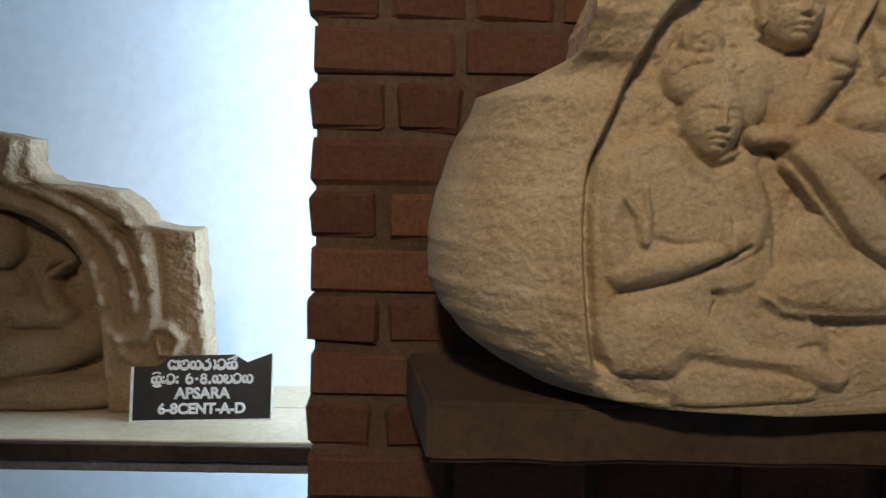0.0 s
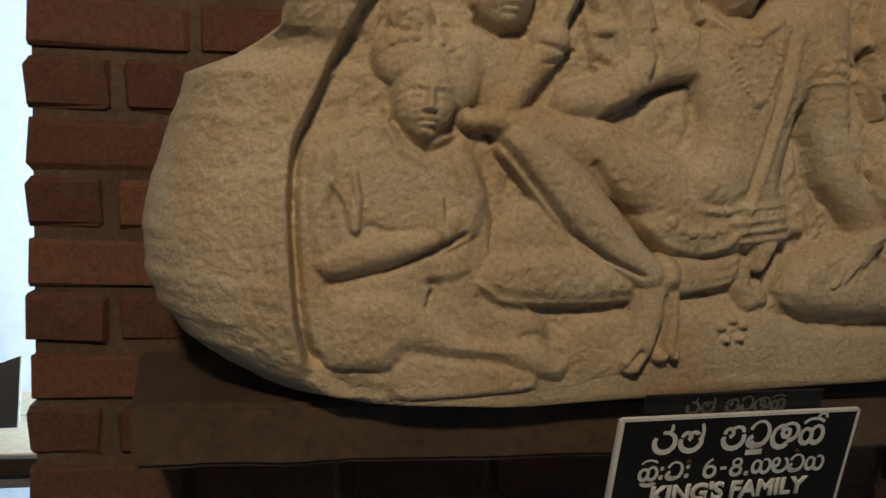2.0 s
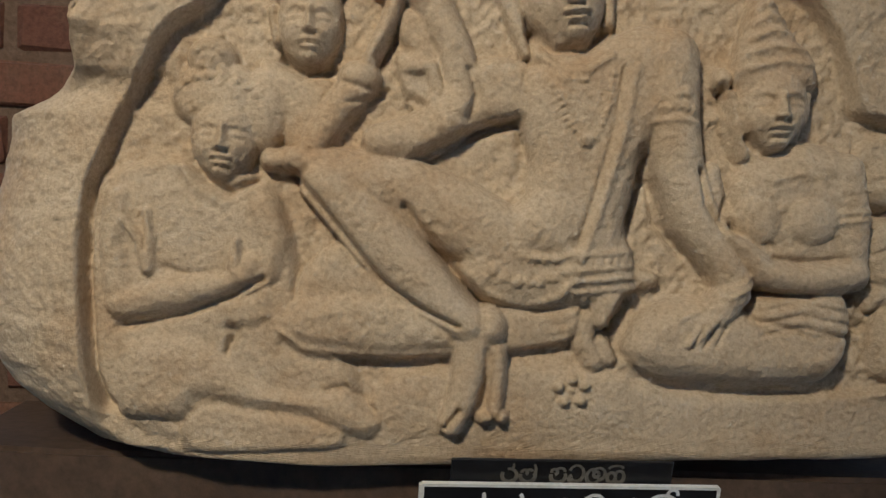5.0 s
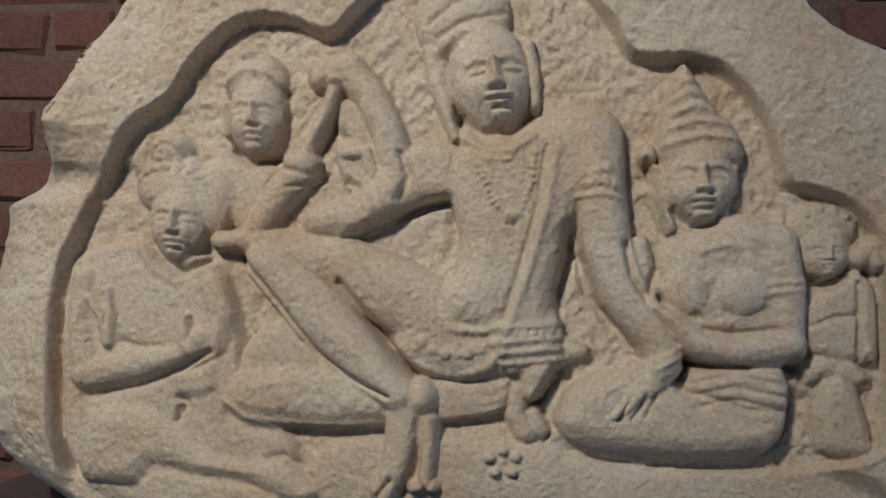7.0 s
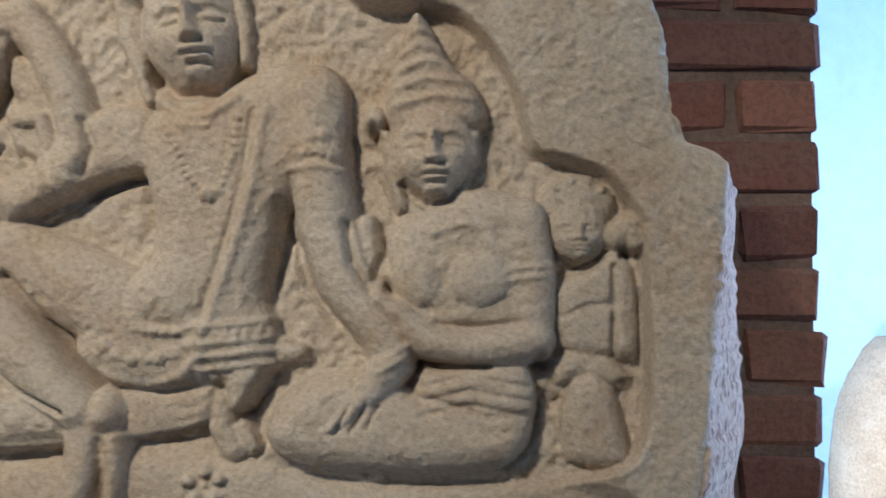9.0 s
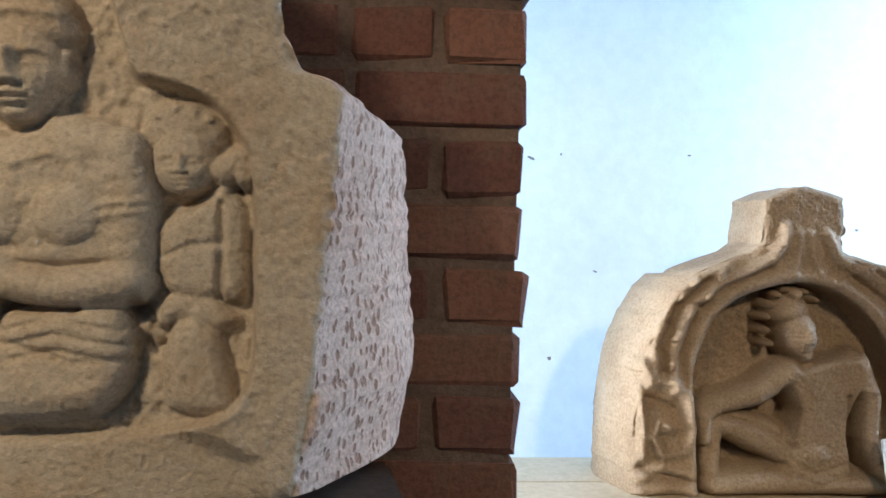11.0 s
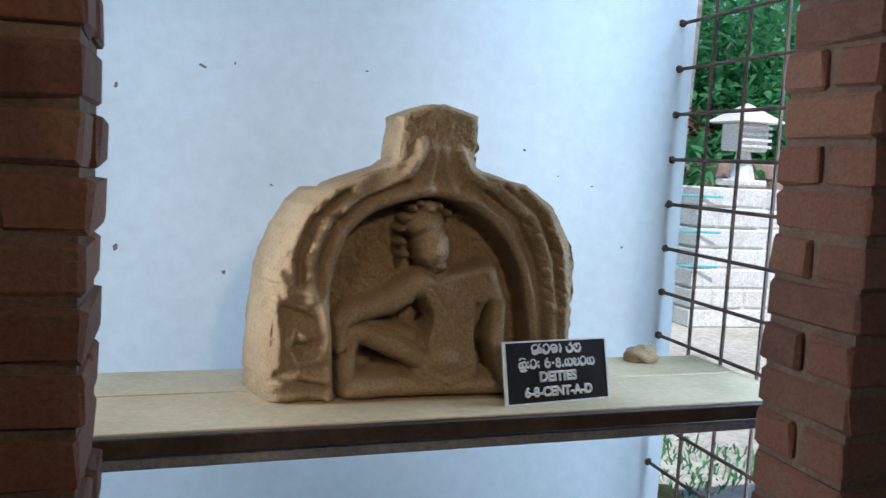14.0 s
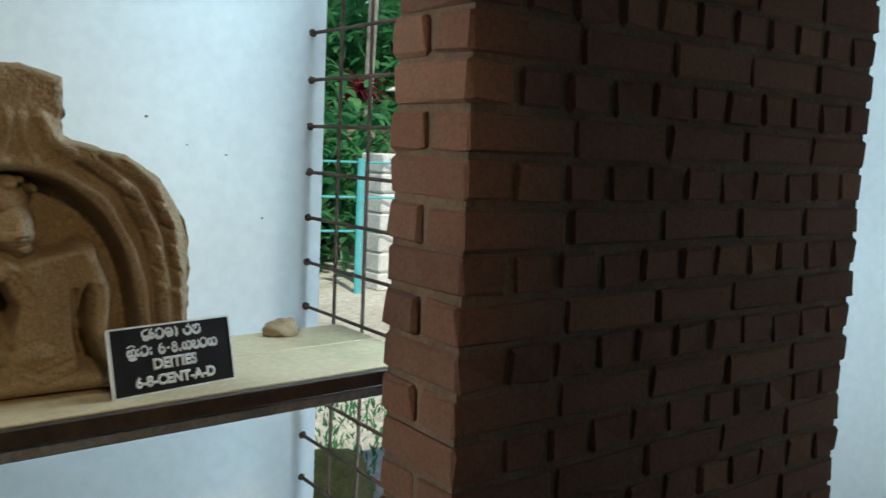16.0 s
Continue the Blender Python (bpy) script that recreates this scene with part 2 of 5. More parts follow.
def grille(name, x, y0, y1, z0, z1, first_z):
    root = tagged(new(name), "square-mesh window grille of rusty iron bars", "window", kind="structure")
    root.location = (x, (y0 + y1) / 2, z0)
    off = -Vector(root.location)
    z = first_z
    while z < z1:
        if z > z0:
            b = rod_bm((x, y0, z), (x, y1 + 0.03, z), 0.0046)
            bmesh.ops.translate(b, vec=off, verts=b.verts[:])
            part("bar", b, RUST, root)
            k = bmesh.new()
            bmesh.ops.create_icosphere(k, subdivisions=2, radius=1)
            for v in k.verts:
                v.co = Vector((v.co.x * 0.011, v.co.y * 0.008, v.co.z * 0.010)) * (1 + 0.4 * noise.noise(v.co * 2 + Vector((0, 0, z * 7)))) + Vector((x, y1, z)) + off
            part("rust_scab", k, RUST, root)
        z += 0.1157
    y = y1 - 0.132
    while y > y0:
        b = rod_bm((x + 0.009, y, z0 - 0.02), (x + 0.009, y, z1 + 0.02), 0.0046)
        bmesh.ops.translate(b, vec=off, verts=b.verts[:])
        part("bar", b, RUST, root)
        y -= 0.135
    return root


grille("window_1", 2.672, 1.59, BACK, 0.42, 2.62, 0.456)
grille("window_2", 1.16, 1.59, BACK, 0.42, 2.62, 0.456)
grille("window_3", 0.0, 1.59, BACK, 0.42, 2.62, 0.456)

# ---- brick piers ----
rng = random.Random(4)
COURSE, JOINT, BRICKH = 0.08, 0.013, 0.067


def brick_mesh(l, d, h, seed):
    """One hand-made brick, centred, with worn corners."""
    b = box_bm((-l / 2, -d / 2, -h / 2), (l / 2, d / 2, h / 2), 0.0065)
    r = random.Random(seed)
    for v in b.verts:
        v.co += Vector((r.uniform(-1, 1), r.uniform(-1, 1), r.uniform(-1, 1))) * 0.0036
    me = bpy.data.meshes.new("brick")
    b.to_mesh(me)
    b.free()
    me.materials.append(BRICK)
    return me


STRETCH = [brick_mesh(0.222, 0.104, BRICKH, s) for s in range(5)]
HEADER = [brick_mesh(0.104, 0.222, BRICKH, s + 20) for s in range(5)]
HALF = [brick_mesh(0.16, 0.104, BRICKH, s + 40) for s in range(3)]


def pier(name, x0, x1, y0, y1, z1, near, label, base=0.02, phase=0):
    """A one-brick-thick English-bond pier; bricks between the heights `near` are single pieces."""
    core = structure(name, box_bm((x0 + 0.010, y0 + 0.0075, 0), (x1 - 0.010, y1 - 0.0075, z1)), MORTAR, label, "wall")
    verts, faces = [], []
    n = 0
    z = base
    while z + BRICKH < z1:
        laid = []
        heads = (n + phase) % 2
        full = 0.1175 if heads else 0.2355
        count = max(1, round((x1 - x0 + 0.0135) / full))
        step = (x1 - x0 + 0.0135) / count
        cuts = [x0 + i * step for i in range(count + 1)]
        if heads:
            cuts = [c if i in (0, count) else c + rng.uniform(-0.006, 0.006) for i, c in enumerate(cuts)]
        for a, b in zip(cuts, cuts[1:]):
            w = b - a - rng.uniform(0.011, 0.017)
            if heads:
                laid.append((HEADER, a + w / 2, (y0 + y1) / 2, w / 0.104))
            else:
                laid += [(STRETCH, a + w / 2, y, w / 0.222) for y in (y0 + 0.052, y1 - 0.052)]
        for kind, x, y, sx in laid:
            jx, jy = rng.uniform(-0.002, 0.002), rng.uniform(-0.003, 0.0015)
            edge = 0.004 if abs(x - x0) < 0.13 or abs(x - x1) < 0.13 else 0
            m = pose(x + jx + rng.uniform(-edge, edge), y + jy, z + BRICKH / 2 + rng.uniform(-0.002, 0.002), rng.uniform(-0.6, 0.6), rng.uniform(-0.5, 0.5), rng.uniform(-0.8, 0.8)) @ Matrix.Diagonal((sx, 1, 1, 1))
            if near[0] < z < near[1] and y < (y0 + y1) / 2 + 0.01:
                ob = new("brick", rng.choice(kind))
                ob.parent = core
                ob.matrix_basis = m
            else:
                me, k = rng.choice(kind), len(verts)
                verts += [m @ v.co for v in me.vertices]
                faces += [[k + i for i in p.vertices] for p in me.polygons]
        z += COURSE
        n += 1
    me = bpy.data.meshes.new("brickwork")
    me.from_pydata(verts, [], faces)
    me.materials.append(BRICK)
    heap = new("brickwork", me)
    heap.parent = core
    tagged(heap, kind="stuff")
    return core


# ---- carved stones ----
def lattice_noise(u, w, scale, seed):
    """Smooth value noise on arrays."""
    r = np.random.RandomState(seed)
    t = r.rand(64, 64)
    a, b = u * scale, w * scale
    i, j = np.floor(a).astype(int), np.floor(b).astype(int)
    fa, fb = a - i, b - j
    fa, fb = fa * fa * (3 - 2 * fa), fb * fb * (3 - 2 * fb)
    g = lambda p, q: t[p % 64, q % 64]
    return (g(i, j) * (1 - fa) + g(i + 1, j) * fa) * (1 - fb) + (g(i, j + 1) * (1 - fa) + g(i + 1, j + 1) * fa) * fb - 0.5


class Carving:
    """A slab in the xz plane whose face is carved by strokes: heights grow towards the viewer."""

    def __init__(self, left, right, step, ground):
        self.left, self.right, self.ground = sorted(left), sorted(right), ground
        lz, rz = [p[0] for p in self.left], [p[0] for p in self.right]
        z0, z1 = max(lz[0], rz[0]), min(lz[-1], rz[-1])
        self.nw = int((z1 - z0) / step)
        w = np.linspace(z0, z1, self.nw)
        ul, ur = np.interp(w, lz, [p[1] for p in self.left]), np.interp(w, rz, [p[1] for p in self.right])
        ul = ul + 0.004 * lattice_noise(w, w * 0, 30, 3) + 0.002 * lattice_noise(w, w * 0, 110, 4)
        ur = ur + 0.005 * lattice_noise(w, w * 0, 35, 5) + 0.003 * lattice_noise(w, w * 0, 120, 6)
        self.nu = int((ur - ul).max() / step)
        s = np.linspace(0, 1, self.nu)
        self.U = ul[:, None] + s[None, :] * (ur - ul)[:, None]
        self.W = np.repeat(w[:, None], self.nu, 1)
        self.H = np.zeros_like(self.U)
        self.dl, self.dr = self.U - ul[:, None], ur[:, None] - self.U
        edge = [(u, z) for z, u in self.left] + [(u, z) for z, u in reversed(self.right)]
        self.D = self.poly_distance(edge)

    def poly_distance(self, pts):
        d = np.full(self.U.shape, 9.0)
        for (a, b), (c, e) in zip(pts, pts[1:] + pts[:1]):
            d = np.minimum(d, self.seg(a, b, c, e)[0])
        return d

    def seg(self, a, b, c, e):
        du, dw = c - a, e - b
        t = np.clip(((self.U - a) * du + (self.W - b) * dw) / (du * du + dw * dw + 1e-12), 0, 1)
        return np.hypot(self.U - a - t * du, self.W - b - t * dw), t

    def raise_to(self, top, mask, k=0.006):
        h = np.where(mask, top, -9.0)
        d = h - self.H
        self.H = np.where(d > k, h, np.where(d < -k, self.H, self.H + (d + k) ** 2 / (4 * k)))

    def region(self, pts, depth, soft):
        for _ in range(2):
            pts = [q for (a, b), (c, e) in zip(pts, pts[1:] + pts[:1]) for q in ((a * 0.75 + c * 0.25, b * 0.75 + e * 0.25), (a * 0.25 + c * 0.75, b * 0.25 + e * 0.75))]
        inside = np.zeros(self.U.shape, bool)
        for (a, b), (c, e) in zip(pts, pts[1:] + pts[:1]):
            if b != e:
                cross = (b > self.W) != (e > self.W)
                inside ^= cross & (self.U < (c - a) * (self.W - b) / (e - b) + a)
        d = np.where(inside, 1, -1) * self.poly_distance(pts)
        t = np.clip(d / (2 * soft) + 0.5, 0, 1)
        t = t * t * (3 - 2 * t)
        self.H = self.H * (1 - t) + depth * t

    def swelling(self, u, w, a, b, h, turn):
        """A low oval rise added to what is there."""
        c, s = math.cos(turn), math.sin(turn)
        x, y = (self.U - u) * c + (self.W - w) * s, -(self.U - u) * s + (self.W - w) * c
        q = 1 - (x / a) ** 2 - (y / b) ** 2
        self.H += h * np.maximum(q, 0) ** 0.6

    def line(self, pts, h):
        best = np.zeros(self.U.shape)
        for (a0, b0, r0), (a1, b1, r1) in zip(pts, pts[1:]):
            d, t = self.seg(a0, b0, a1, b1)
            best = np.maximum(best, np.exp(-((d / (r0 + t * (r1 - r0))) ** 2)))
        self.H += h * best

    def mass(self, level, soft, *pts):
        """A body with the given outline, rounded over the width `soft` up to `level`."""
        pts = list(pts)
        for _ in range(2):
            pts = [q for (a, b), (c, e) in zip(pts, pts[1:] + pts[:1]) for q in ((a * 0.86 + c * 0.14, b * 0.86 + e * 0.14), (a * 0.14 + c * 0.86, b * 0.14 + e * 0.86))]
        inside = np.zeros(self.U.shape, bool)
        for (a, b), (c, e) in zip(pts, pts[1:] + pts[:1]):
            if b != e:
                cross = (b > self.W) != (e > self.W)
                inside ^= cross & (self.U < (c - a) * (self.W - b) / (e - b) + a)
        d = self.poly_distance(pts) * np.where(inside, 1, -1) + 0.004
        t = np.clip(d / soft, 0, 1)
        self.raise_to(self.ground + (level - self.ground) * np.sqrt(1 - (1 - t) ** 2), d > 0, 0.004)

    def tube(self, level, *pts):
        """A rounded limb whose crest lies at `level`."""
        best = np.full(self.U.shape, -9.0)
        for (a0, b0, r0), (a1, b1, r1) in zip(pts, pts[1:]):
            d, t = self.seg(a0, b0, a1, b1)
            q = 1 - (d / (r0 + t * (r1 - r0))) ** 2
            best = np.maximum(best, np.where(q > 0, self.ground + (level - self.ground) * np.maximum(q, 0) ** 0.42, -9.0))
        self.raise_to(best, best > -8, 0.004)

    def dome(self, level, u, w, a, b, turn):
        c, s = math.cos(turn), math.sin(turn)
        x, y = (self.U - u) * c + (self.W - w) * s, -(self.U - u) * s + (self.W - w) * c
        q = 1 - (x / a) ** 2 - (y / b) ** 2
        self.raise_to(self.ground + (level - self.ground) * np.maximum(q, 0) ** 0.45, q > 0, 0.004)

    def face(self, u, w, a, b, turn, yaw, k):
        """Soft features on a head: brows, lidded eyes, nose, lips and chin; `yaw` shifts them to the side."""
        c, s = math.cos(turn), math.sin(turn)

        def at(x, y, r):
            x += yaw
            return (u + x * a * c - y * b * s, w + x * a * s + y * b * c, r * a)

        f = k * a / 0.04
        for e in (-1, 1):
            self.groove(at(0.56 * e, 0.02, 0.17), at(0.28 * e, 0.03, 0.15), 0.0055 * f)
            self.ridge(at(0.56 * e, -0.02, 0.09), at(0.42 * e, 0.0, 0.11), at(0.28 * e, -0.01, 0.08), 0.0042 * f)
            self.groove(at(0.58 * e, -0.085, 0.035), at(0.42 * e, -0.1, 0.04), at(0.26 * e, -0.07, 0.035), 0.0022 * f)
            self.ridge(at(0.66 * e, 0.12, 0.05), at(0.42 * e, 0.2, 0.06), at(0.14 * e, 0.14, 0.05), 0.0016 * f)
            self.swelling(*at(0.46 * e, -0.34, 0)[:2], 0.3 * a, 0.24 * b, 0.0026 * f, 0)
            self.swelling(*at(0.13 * e, -0.27, 0)[:2], 0.09 * a, 0.05 * b, 0.003 * f, 0)
        self.ridge(at(0, 0.16, 0.09), at(0, -0.08, 0.11), at(0, -0.25, 0.15), 0.0095 * f)
        self.groove(at(-0.16, -0.355, 0.05), at(0.16, -0.355, 0.05), 0.0036 * f)
        self.ridge(at(-0.24, -0.47, 0.06), at(0, -0.45, 0.08), at(0.24, -0.47, 0.06), 0.0038 * f)
        self.groove(at(-0.26, -0.52, 0.03), at(0, -0.525, 0.04), at(0.26, -0.52, 0.03), 0.0034 * f)
        self.ridge(at(-0.17, -0.58, 0.06), at(0, -0.595, 0.08), at(0.17, -0.58, 0.06), 0.0042 * f)
        self.groove(at(-0.15, -0.68, 0.06), at(0.15, -0.68, 0.06), 0.0026 * f)
        self.swelling(*at(0, -0.8, 0)[:2], 0.28 * a, 0.15 * b, 0.0045 * f, 0)

    def beads(self, *a):
        """Round drops set side by side along a line."""
        pts, h = a[:-1], a[-1]
        for (a0, b0, r0), (a1, b1, r1) in zip(pts, pts[1:]):
            n = max(1, round(math.hypot(a1 - a0, b1 - b0) / (2.1 * r0)))
            for i in range(n):
                f = (i + 0.5) / n
                self.swelling(a0 + f * (a1 - a0), b0 + f * (b1 - b0), r0, r0, h, 0)

    def ridge(self, *a):
        self.line(a[:-1], a[-1])

    def groove(self, *a):
        self.line(a[:-1], -a[-1])

    def worn(self, amount, seed=1):
        n = lattice_noise(self.U, self.W, 22, seed) * 1.2 + lattice_noise(self.U, self.W, 90, seed + 1) * 0.8 + lattice_noise(self.U, self.W, 230, seed + 2) * 0.7
        pit = np.clip(lattice_noise(self.U, self.W, 140, seed + 5) - 0.33, 0, 1)
        low = np.clip((self.ground + 0.014 - self.H) / 0.012, 0, 1)
        hewn = lattice_noise(self.U, self.W, 75, seed + 8) + 0.8 * lattice_noise(self.U, self.W, 150, seed + 9)
        flat = np.clip(1 - np.abs(self.H) / 0.004, 0, 1)
        grit = lattice_noise(self.U, self.W, 330, seed + 12) + 0.8 * lattice_noise(self.U * 0.8 + self.W * 0.6, self.W * 0.8 - self.U * 0.6, 190, seed + 14)
        self.H += amount * n + amount * 0.9 * grit - amount * 6 * pit + (0.0048 * low + 0.0026 * flat) * hewn

    def solid(self, name, y_face, back, round_left, spread_left, spread_right, mats, lean=0.0):
        """The mesh: carved face, sides that run to the back plane, back."""
        edge = np.clip(1 - self.D / 0.012, 0, 1)
        drop = 0.008 * (1 - np.sqrt(1 - edge ** 2))
        if round_left:
            e = np.clip(1 - self.dl / round_left, 0, 1)
            low = np.interp(self.W, (1.60, 1.665, 1.69, 1.71, 1.75, 1.88), (1.0, 0.6, 0.32, 0.0, -0.2, 0.0))
            drop = drop + low * round_left * 0.97 * (1 - np.sqrt(np.maximum(1 - e ** 2, 0)))
        y = y_face(self.U) - self.H + drop + lean * (self.W - self.W.min())
        nw, nu = self.nw, self.nu
        verts = list(zip(self.U.ravel(), y.ravel(), self.W.ravel()))
        faces = [(r * nu + c, r * nu + c + 1, (r + 1) * nu + c + 1, (r + 1) * nu + c) for r in range(nw - 1) for c in range(nu - 1)]
        loop = [c for c in range(nu)] + [r * nu + nu - 1 for r in range(1, nw)] + [(nw - 1) * nu + c for c in range(nu - 2, -1, -1)] + [r * nu for r in range(nw - 2, 0, -1)]
        cu, cw = float(self.U.mean()), float(self.W.mean())
        prev, nside, nface = loop, [], len(faces)
        rnd = random.Random(8)
        for k in range(1, 25):
            f = k / 24
            ring = []
            for i in loop:
                u0, y0, w0 = verts[i]
                grow = math.sin(f * 1.9)
                q = Vector((u0, y0 + (back - y0) * f, w0))
                lump = (noise.noise(q * 14) * 0.007 + noise.noise(q * 60) * 0.0022) * (1 if k < 24 else 0.5)
                wide = spread_right - 0.115 * min(max((w0 - 1.68) / 0.06, 0), 1) * (spread_right > 0.05)
                wide += (0.034 * min(max((1.66 - w0) / 0.22, 0), 1) - 0.012) * (spread_right > 0.05)
                du = (wide if u0 > cu else -spread_left) * (grow if abs(u0 - cu) > 0.2 else 0)
                ring.append(len(verts))
                verts.append((u0 + du + lump, y0 + (back - y0) * f, w0 + (lump if w0 > self.W.min() + 0.01 else 0)))
            n = len(loop)
            faces += [(prev[i], ring[i], ring[(i + 1) % n], prev[(i + 1) % n]) for i in range(n)]
            prev = ring
        faces.append(tuple(prev))
        me = bpy.data.meshes.new(name)
        me.from_pydata(verts, [], faces)
        for m in mats:
            me.materials.append(m)
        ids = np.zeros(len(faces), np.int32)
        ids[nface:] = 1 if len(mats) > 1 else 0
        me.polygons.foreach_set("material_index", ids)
        me.polygons.foreach_set("use_smooth", np.ones(len(faces), bool))
        me.update()
        return new(name, me)


def carve_family(s):
    # sunken ground inside the arch, shallower at the kneeling attendant
    s.region([(0.181, 1.350), (0.162, 1.361), (0.147, 1.475), (0.145, 1.584), (0.169, 1.637), (0.204, 1.717), (0.228, 1.761), (0.267, 1.783), (0.292, 1.831), (0.323, 1.870), (0.362, 1.889), (0.410, 1.884), (0.437, 1.868), (0.457, 1.868), (0.475, 1.888), (0.494, 1.911), (0.538, 1.958), (0.588, 1.997), (0.652, 1.996), (0.717, 1.949), (0.755, 1.904), (0.773, 1.884), (0.786, 1.852), (0.805, 1.842), (0.847, 1.844), (0.883, 1.840), (0.919, 1.809), (0.944, 1.766), (0.954, 1.723), (0.961, 1.702), (0.989, 1.700), (1.024, 1.688), (1.046, 1.665), (1.063, 1.635), (1.068, 1.542), (1.068, 1.427), (1.006, 1.404), (0.944, 1.395), (0.789, 1.392), (0.730, 1.407), (0.670, 1.409), (0.590, 1.417), (0.460, 1.402), (0.450, 1.365), (0.297, 1.344)], -0.029, 0.0048)
    s.region([(0.168, 1.349), (0.154, 1.475), (0.150, 1.591), (0.184, 1.612), (0.238, 1.623), (0.332, 1.609), (0.363, 1.540), (0.368, 1.453), (0.435, 1.407), (0.437, 1.358), (0.297, 1.343)], -0.013, 0.007)
    s.groove((0.153, 1.591, 0.0056), (0.151, 1.533, 0.0056), (0.154, 1.475, 0.0056), (0.162, 1.405, 0.0056), (0.171, 1.359, 0.0049), 0.007)
    s.region([(0.461, 1.396), (0.584, 1.423), (0.670, 1.412), (0.730, 1.407), (0.731, 1.351), (0.464, 1.335)], -0.012, 0.02)
    # kneeling attendant
    s.mass(-0.01, 0.025, (0.172, 1.592), (0.205, 1.604), (0.239, 1.607), (0.267, 1.588), (0.301, 1.583), (0.328, 1.596), (0.345, 1.578), (0.352, 1.540), (0.350, 1.508), (0.334, 1.482), (0.288, 1.477), (0.223, 1.452), (0.183, 1.451), (0.169, 1.508), (0.166, 1.559))
    s.tube(-0.003, (0.180, 1.579, 0.0180), (0.178, 1.527, 0.0180), (0.189, 1.476, 0.0207))
    s.tube(0, (0.190, 1.469, 0.0207), (0.244, 1.482, 0.0207), (0.295, 1.495, 0.0193), (0.320, 1.513, 0.0166))
    s.tube(-0.004, (0.329, 1.574, 0.0193), (0.342, 1.539, 0.0180), (0.337, 1.508, 0.0180), (0.316, 1.495, 0.0166))
    s.tube(-0.001, (0.189, 1.555, 0.0055), (0.205, 1.535, 0.0069), (0.214, 1.506, 0.0083))
    s.tube(-0.001, (0.212, 1.566, 0.0055), (0.217, 1.535, 0.0069), (0.215, 1.506, 0.0090))
    s.tube(0.002, (0.305, 1.538, 0.0055), (0.305, 1.513, 0.0111), (0.313, 1.500, 0.0124))
    s.groove((0.229, 1.506, 0.0049), (0.261, 1.500, 0.0043), (0.294, 1.506, 0.0037), 0.006)
    s.groove((0.190, 1.445, 0.0049), (0.246, 1.457, 0.0043), (0.288, 1.474, 0.0043), (0.333, 1.500, 0.0037), 0.01)
    s.mass(-0.008, 0.017, (0.283, 1.471), (0.321, 1.482), (0.342, 1.495), (0.347, 1.458), (0.323, 1.448), (0.302, 1.446))
    s.groove((0.302, 1.445, 0.0056), (0.305, 1.442, 0.0056), (0.298, 1.421, 0.0031), 0.014)
    s.mass(-0.002, 0.028, (0.189, 1.427), (0.224, 1.439), (0.263, 1.438), (0.298, 1.417), (0.334, 1.389), (0.379, 1.382), (0.423, 1.390), (0.446, 1.369), (0.466, 1.354), (0.454, 1.332), (0.413, 1.342), (0.380, 1.360), (0.322, 1.363), (0.276, 1.373), (0.257, 1.349), (0.188, 1.347), (0.186, 1.394))
    s.mass(-0.008, 0.011, (0.257, 1.344), (0.277, 1.366), (0.341, 1.358), (0.425, 1.348), (0.426, 1.324), (0.260, 1.314))
    s.groove((0.404, 1.384, 0.0043), (0.423, 1.388, 0.0043), (0.453, 1.365, 0.0037), 0.006)
    s.dome(-0.004, 0.323, 1.677, 0.0284, 0.0457, 0)
    s.dome(0.002, 0.277, 1.689, 0.0481, 0.0383, 0)
    s.dome(0, 0.270, 1.727, 0.0271, 0.0234, 0)
    s.dome(0.01, 0.286, 1.648, 0.0358, 0.0518, 0)
    s.face(0.286, 1.648, 0.0358, 0.0518, -0.05, 0.08, 1)
    s.beads((0.233, 1.693, 0.0056), (0.252, 1.705, 0.0056), (0.279, 1.708, 0.0056), (0.307, 1.702, 0.0056), (0.324, 1.687, 0.0056), 0.004)
    s.beads((0.252, 1.730, 0.0056), (0.269, 1.741, 0.0056), (0.288, 1.730, 0.0056), 0.004)
    s.beads((0.255, 1.717, 0.0049), (0.289, 1.716, 0.0049), 0.003)
    s.ridge((0.245, 1.613, 0.0043), (0.259, 1.592, 0.0049), (0.288, 1.577, 0.0049), (0.315, 1.591, 0.0043), 0.005)
    s.groove((0.253, 1.620, 0.0043), (0.270, 1.600, 0.0049), (0.297, 1.586, 0.0062), (0.321, 1.601, 0.0049), 0.012)
    # attendant behind, with a whisk
    s.mass(-0.014, 0.025, (0.319, 1.731), (0.352, 1.720), (0.386, 1.714), (0.408, 1.688), (0.397, 1.636), (0.357, 1.635), (0.336, 1.680))
    s.dome(0, 0.365, 1.812, 0.0383, 0.0346, 0)
    s.dome(-0.002, 0.357, 1.840, 0.0148, 0.0111, 0)
    s.dome(0.01, 0.370, 1.772, 0.0346, 0.0518, 0.03)
    s.face(0.370, 1.772, 0.0346, 0.0518, 0, 0.06, 1)
    s.tube(-0.012, (0.330, 1.782, 0.0062), (0.336, 1.749, 0.0048))
    s.ridge((0.332, 1.805, 0.0037), (0.353, 1.820, 0.0037), (0.380, 1.820, 0.0037), (0.403, 1.805, 0.0037), 0.004)
    s.groove((0.342, 1.731, 0.0043), (0.366, 1.715, 0.0056), (0.395, 1.723, 0.0043), 0.012)
    s.tube(-0.004, (0.463, 1.812, 0.0111), (0.450, 1.770, 0.0104), (0.434, 1.733, 0.0097))
    s.dome(0.002, 0.461, 1.812, 0.0111, 0.0093, 0)
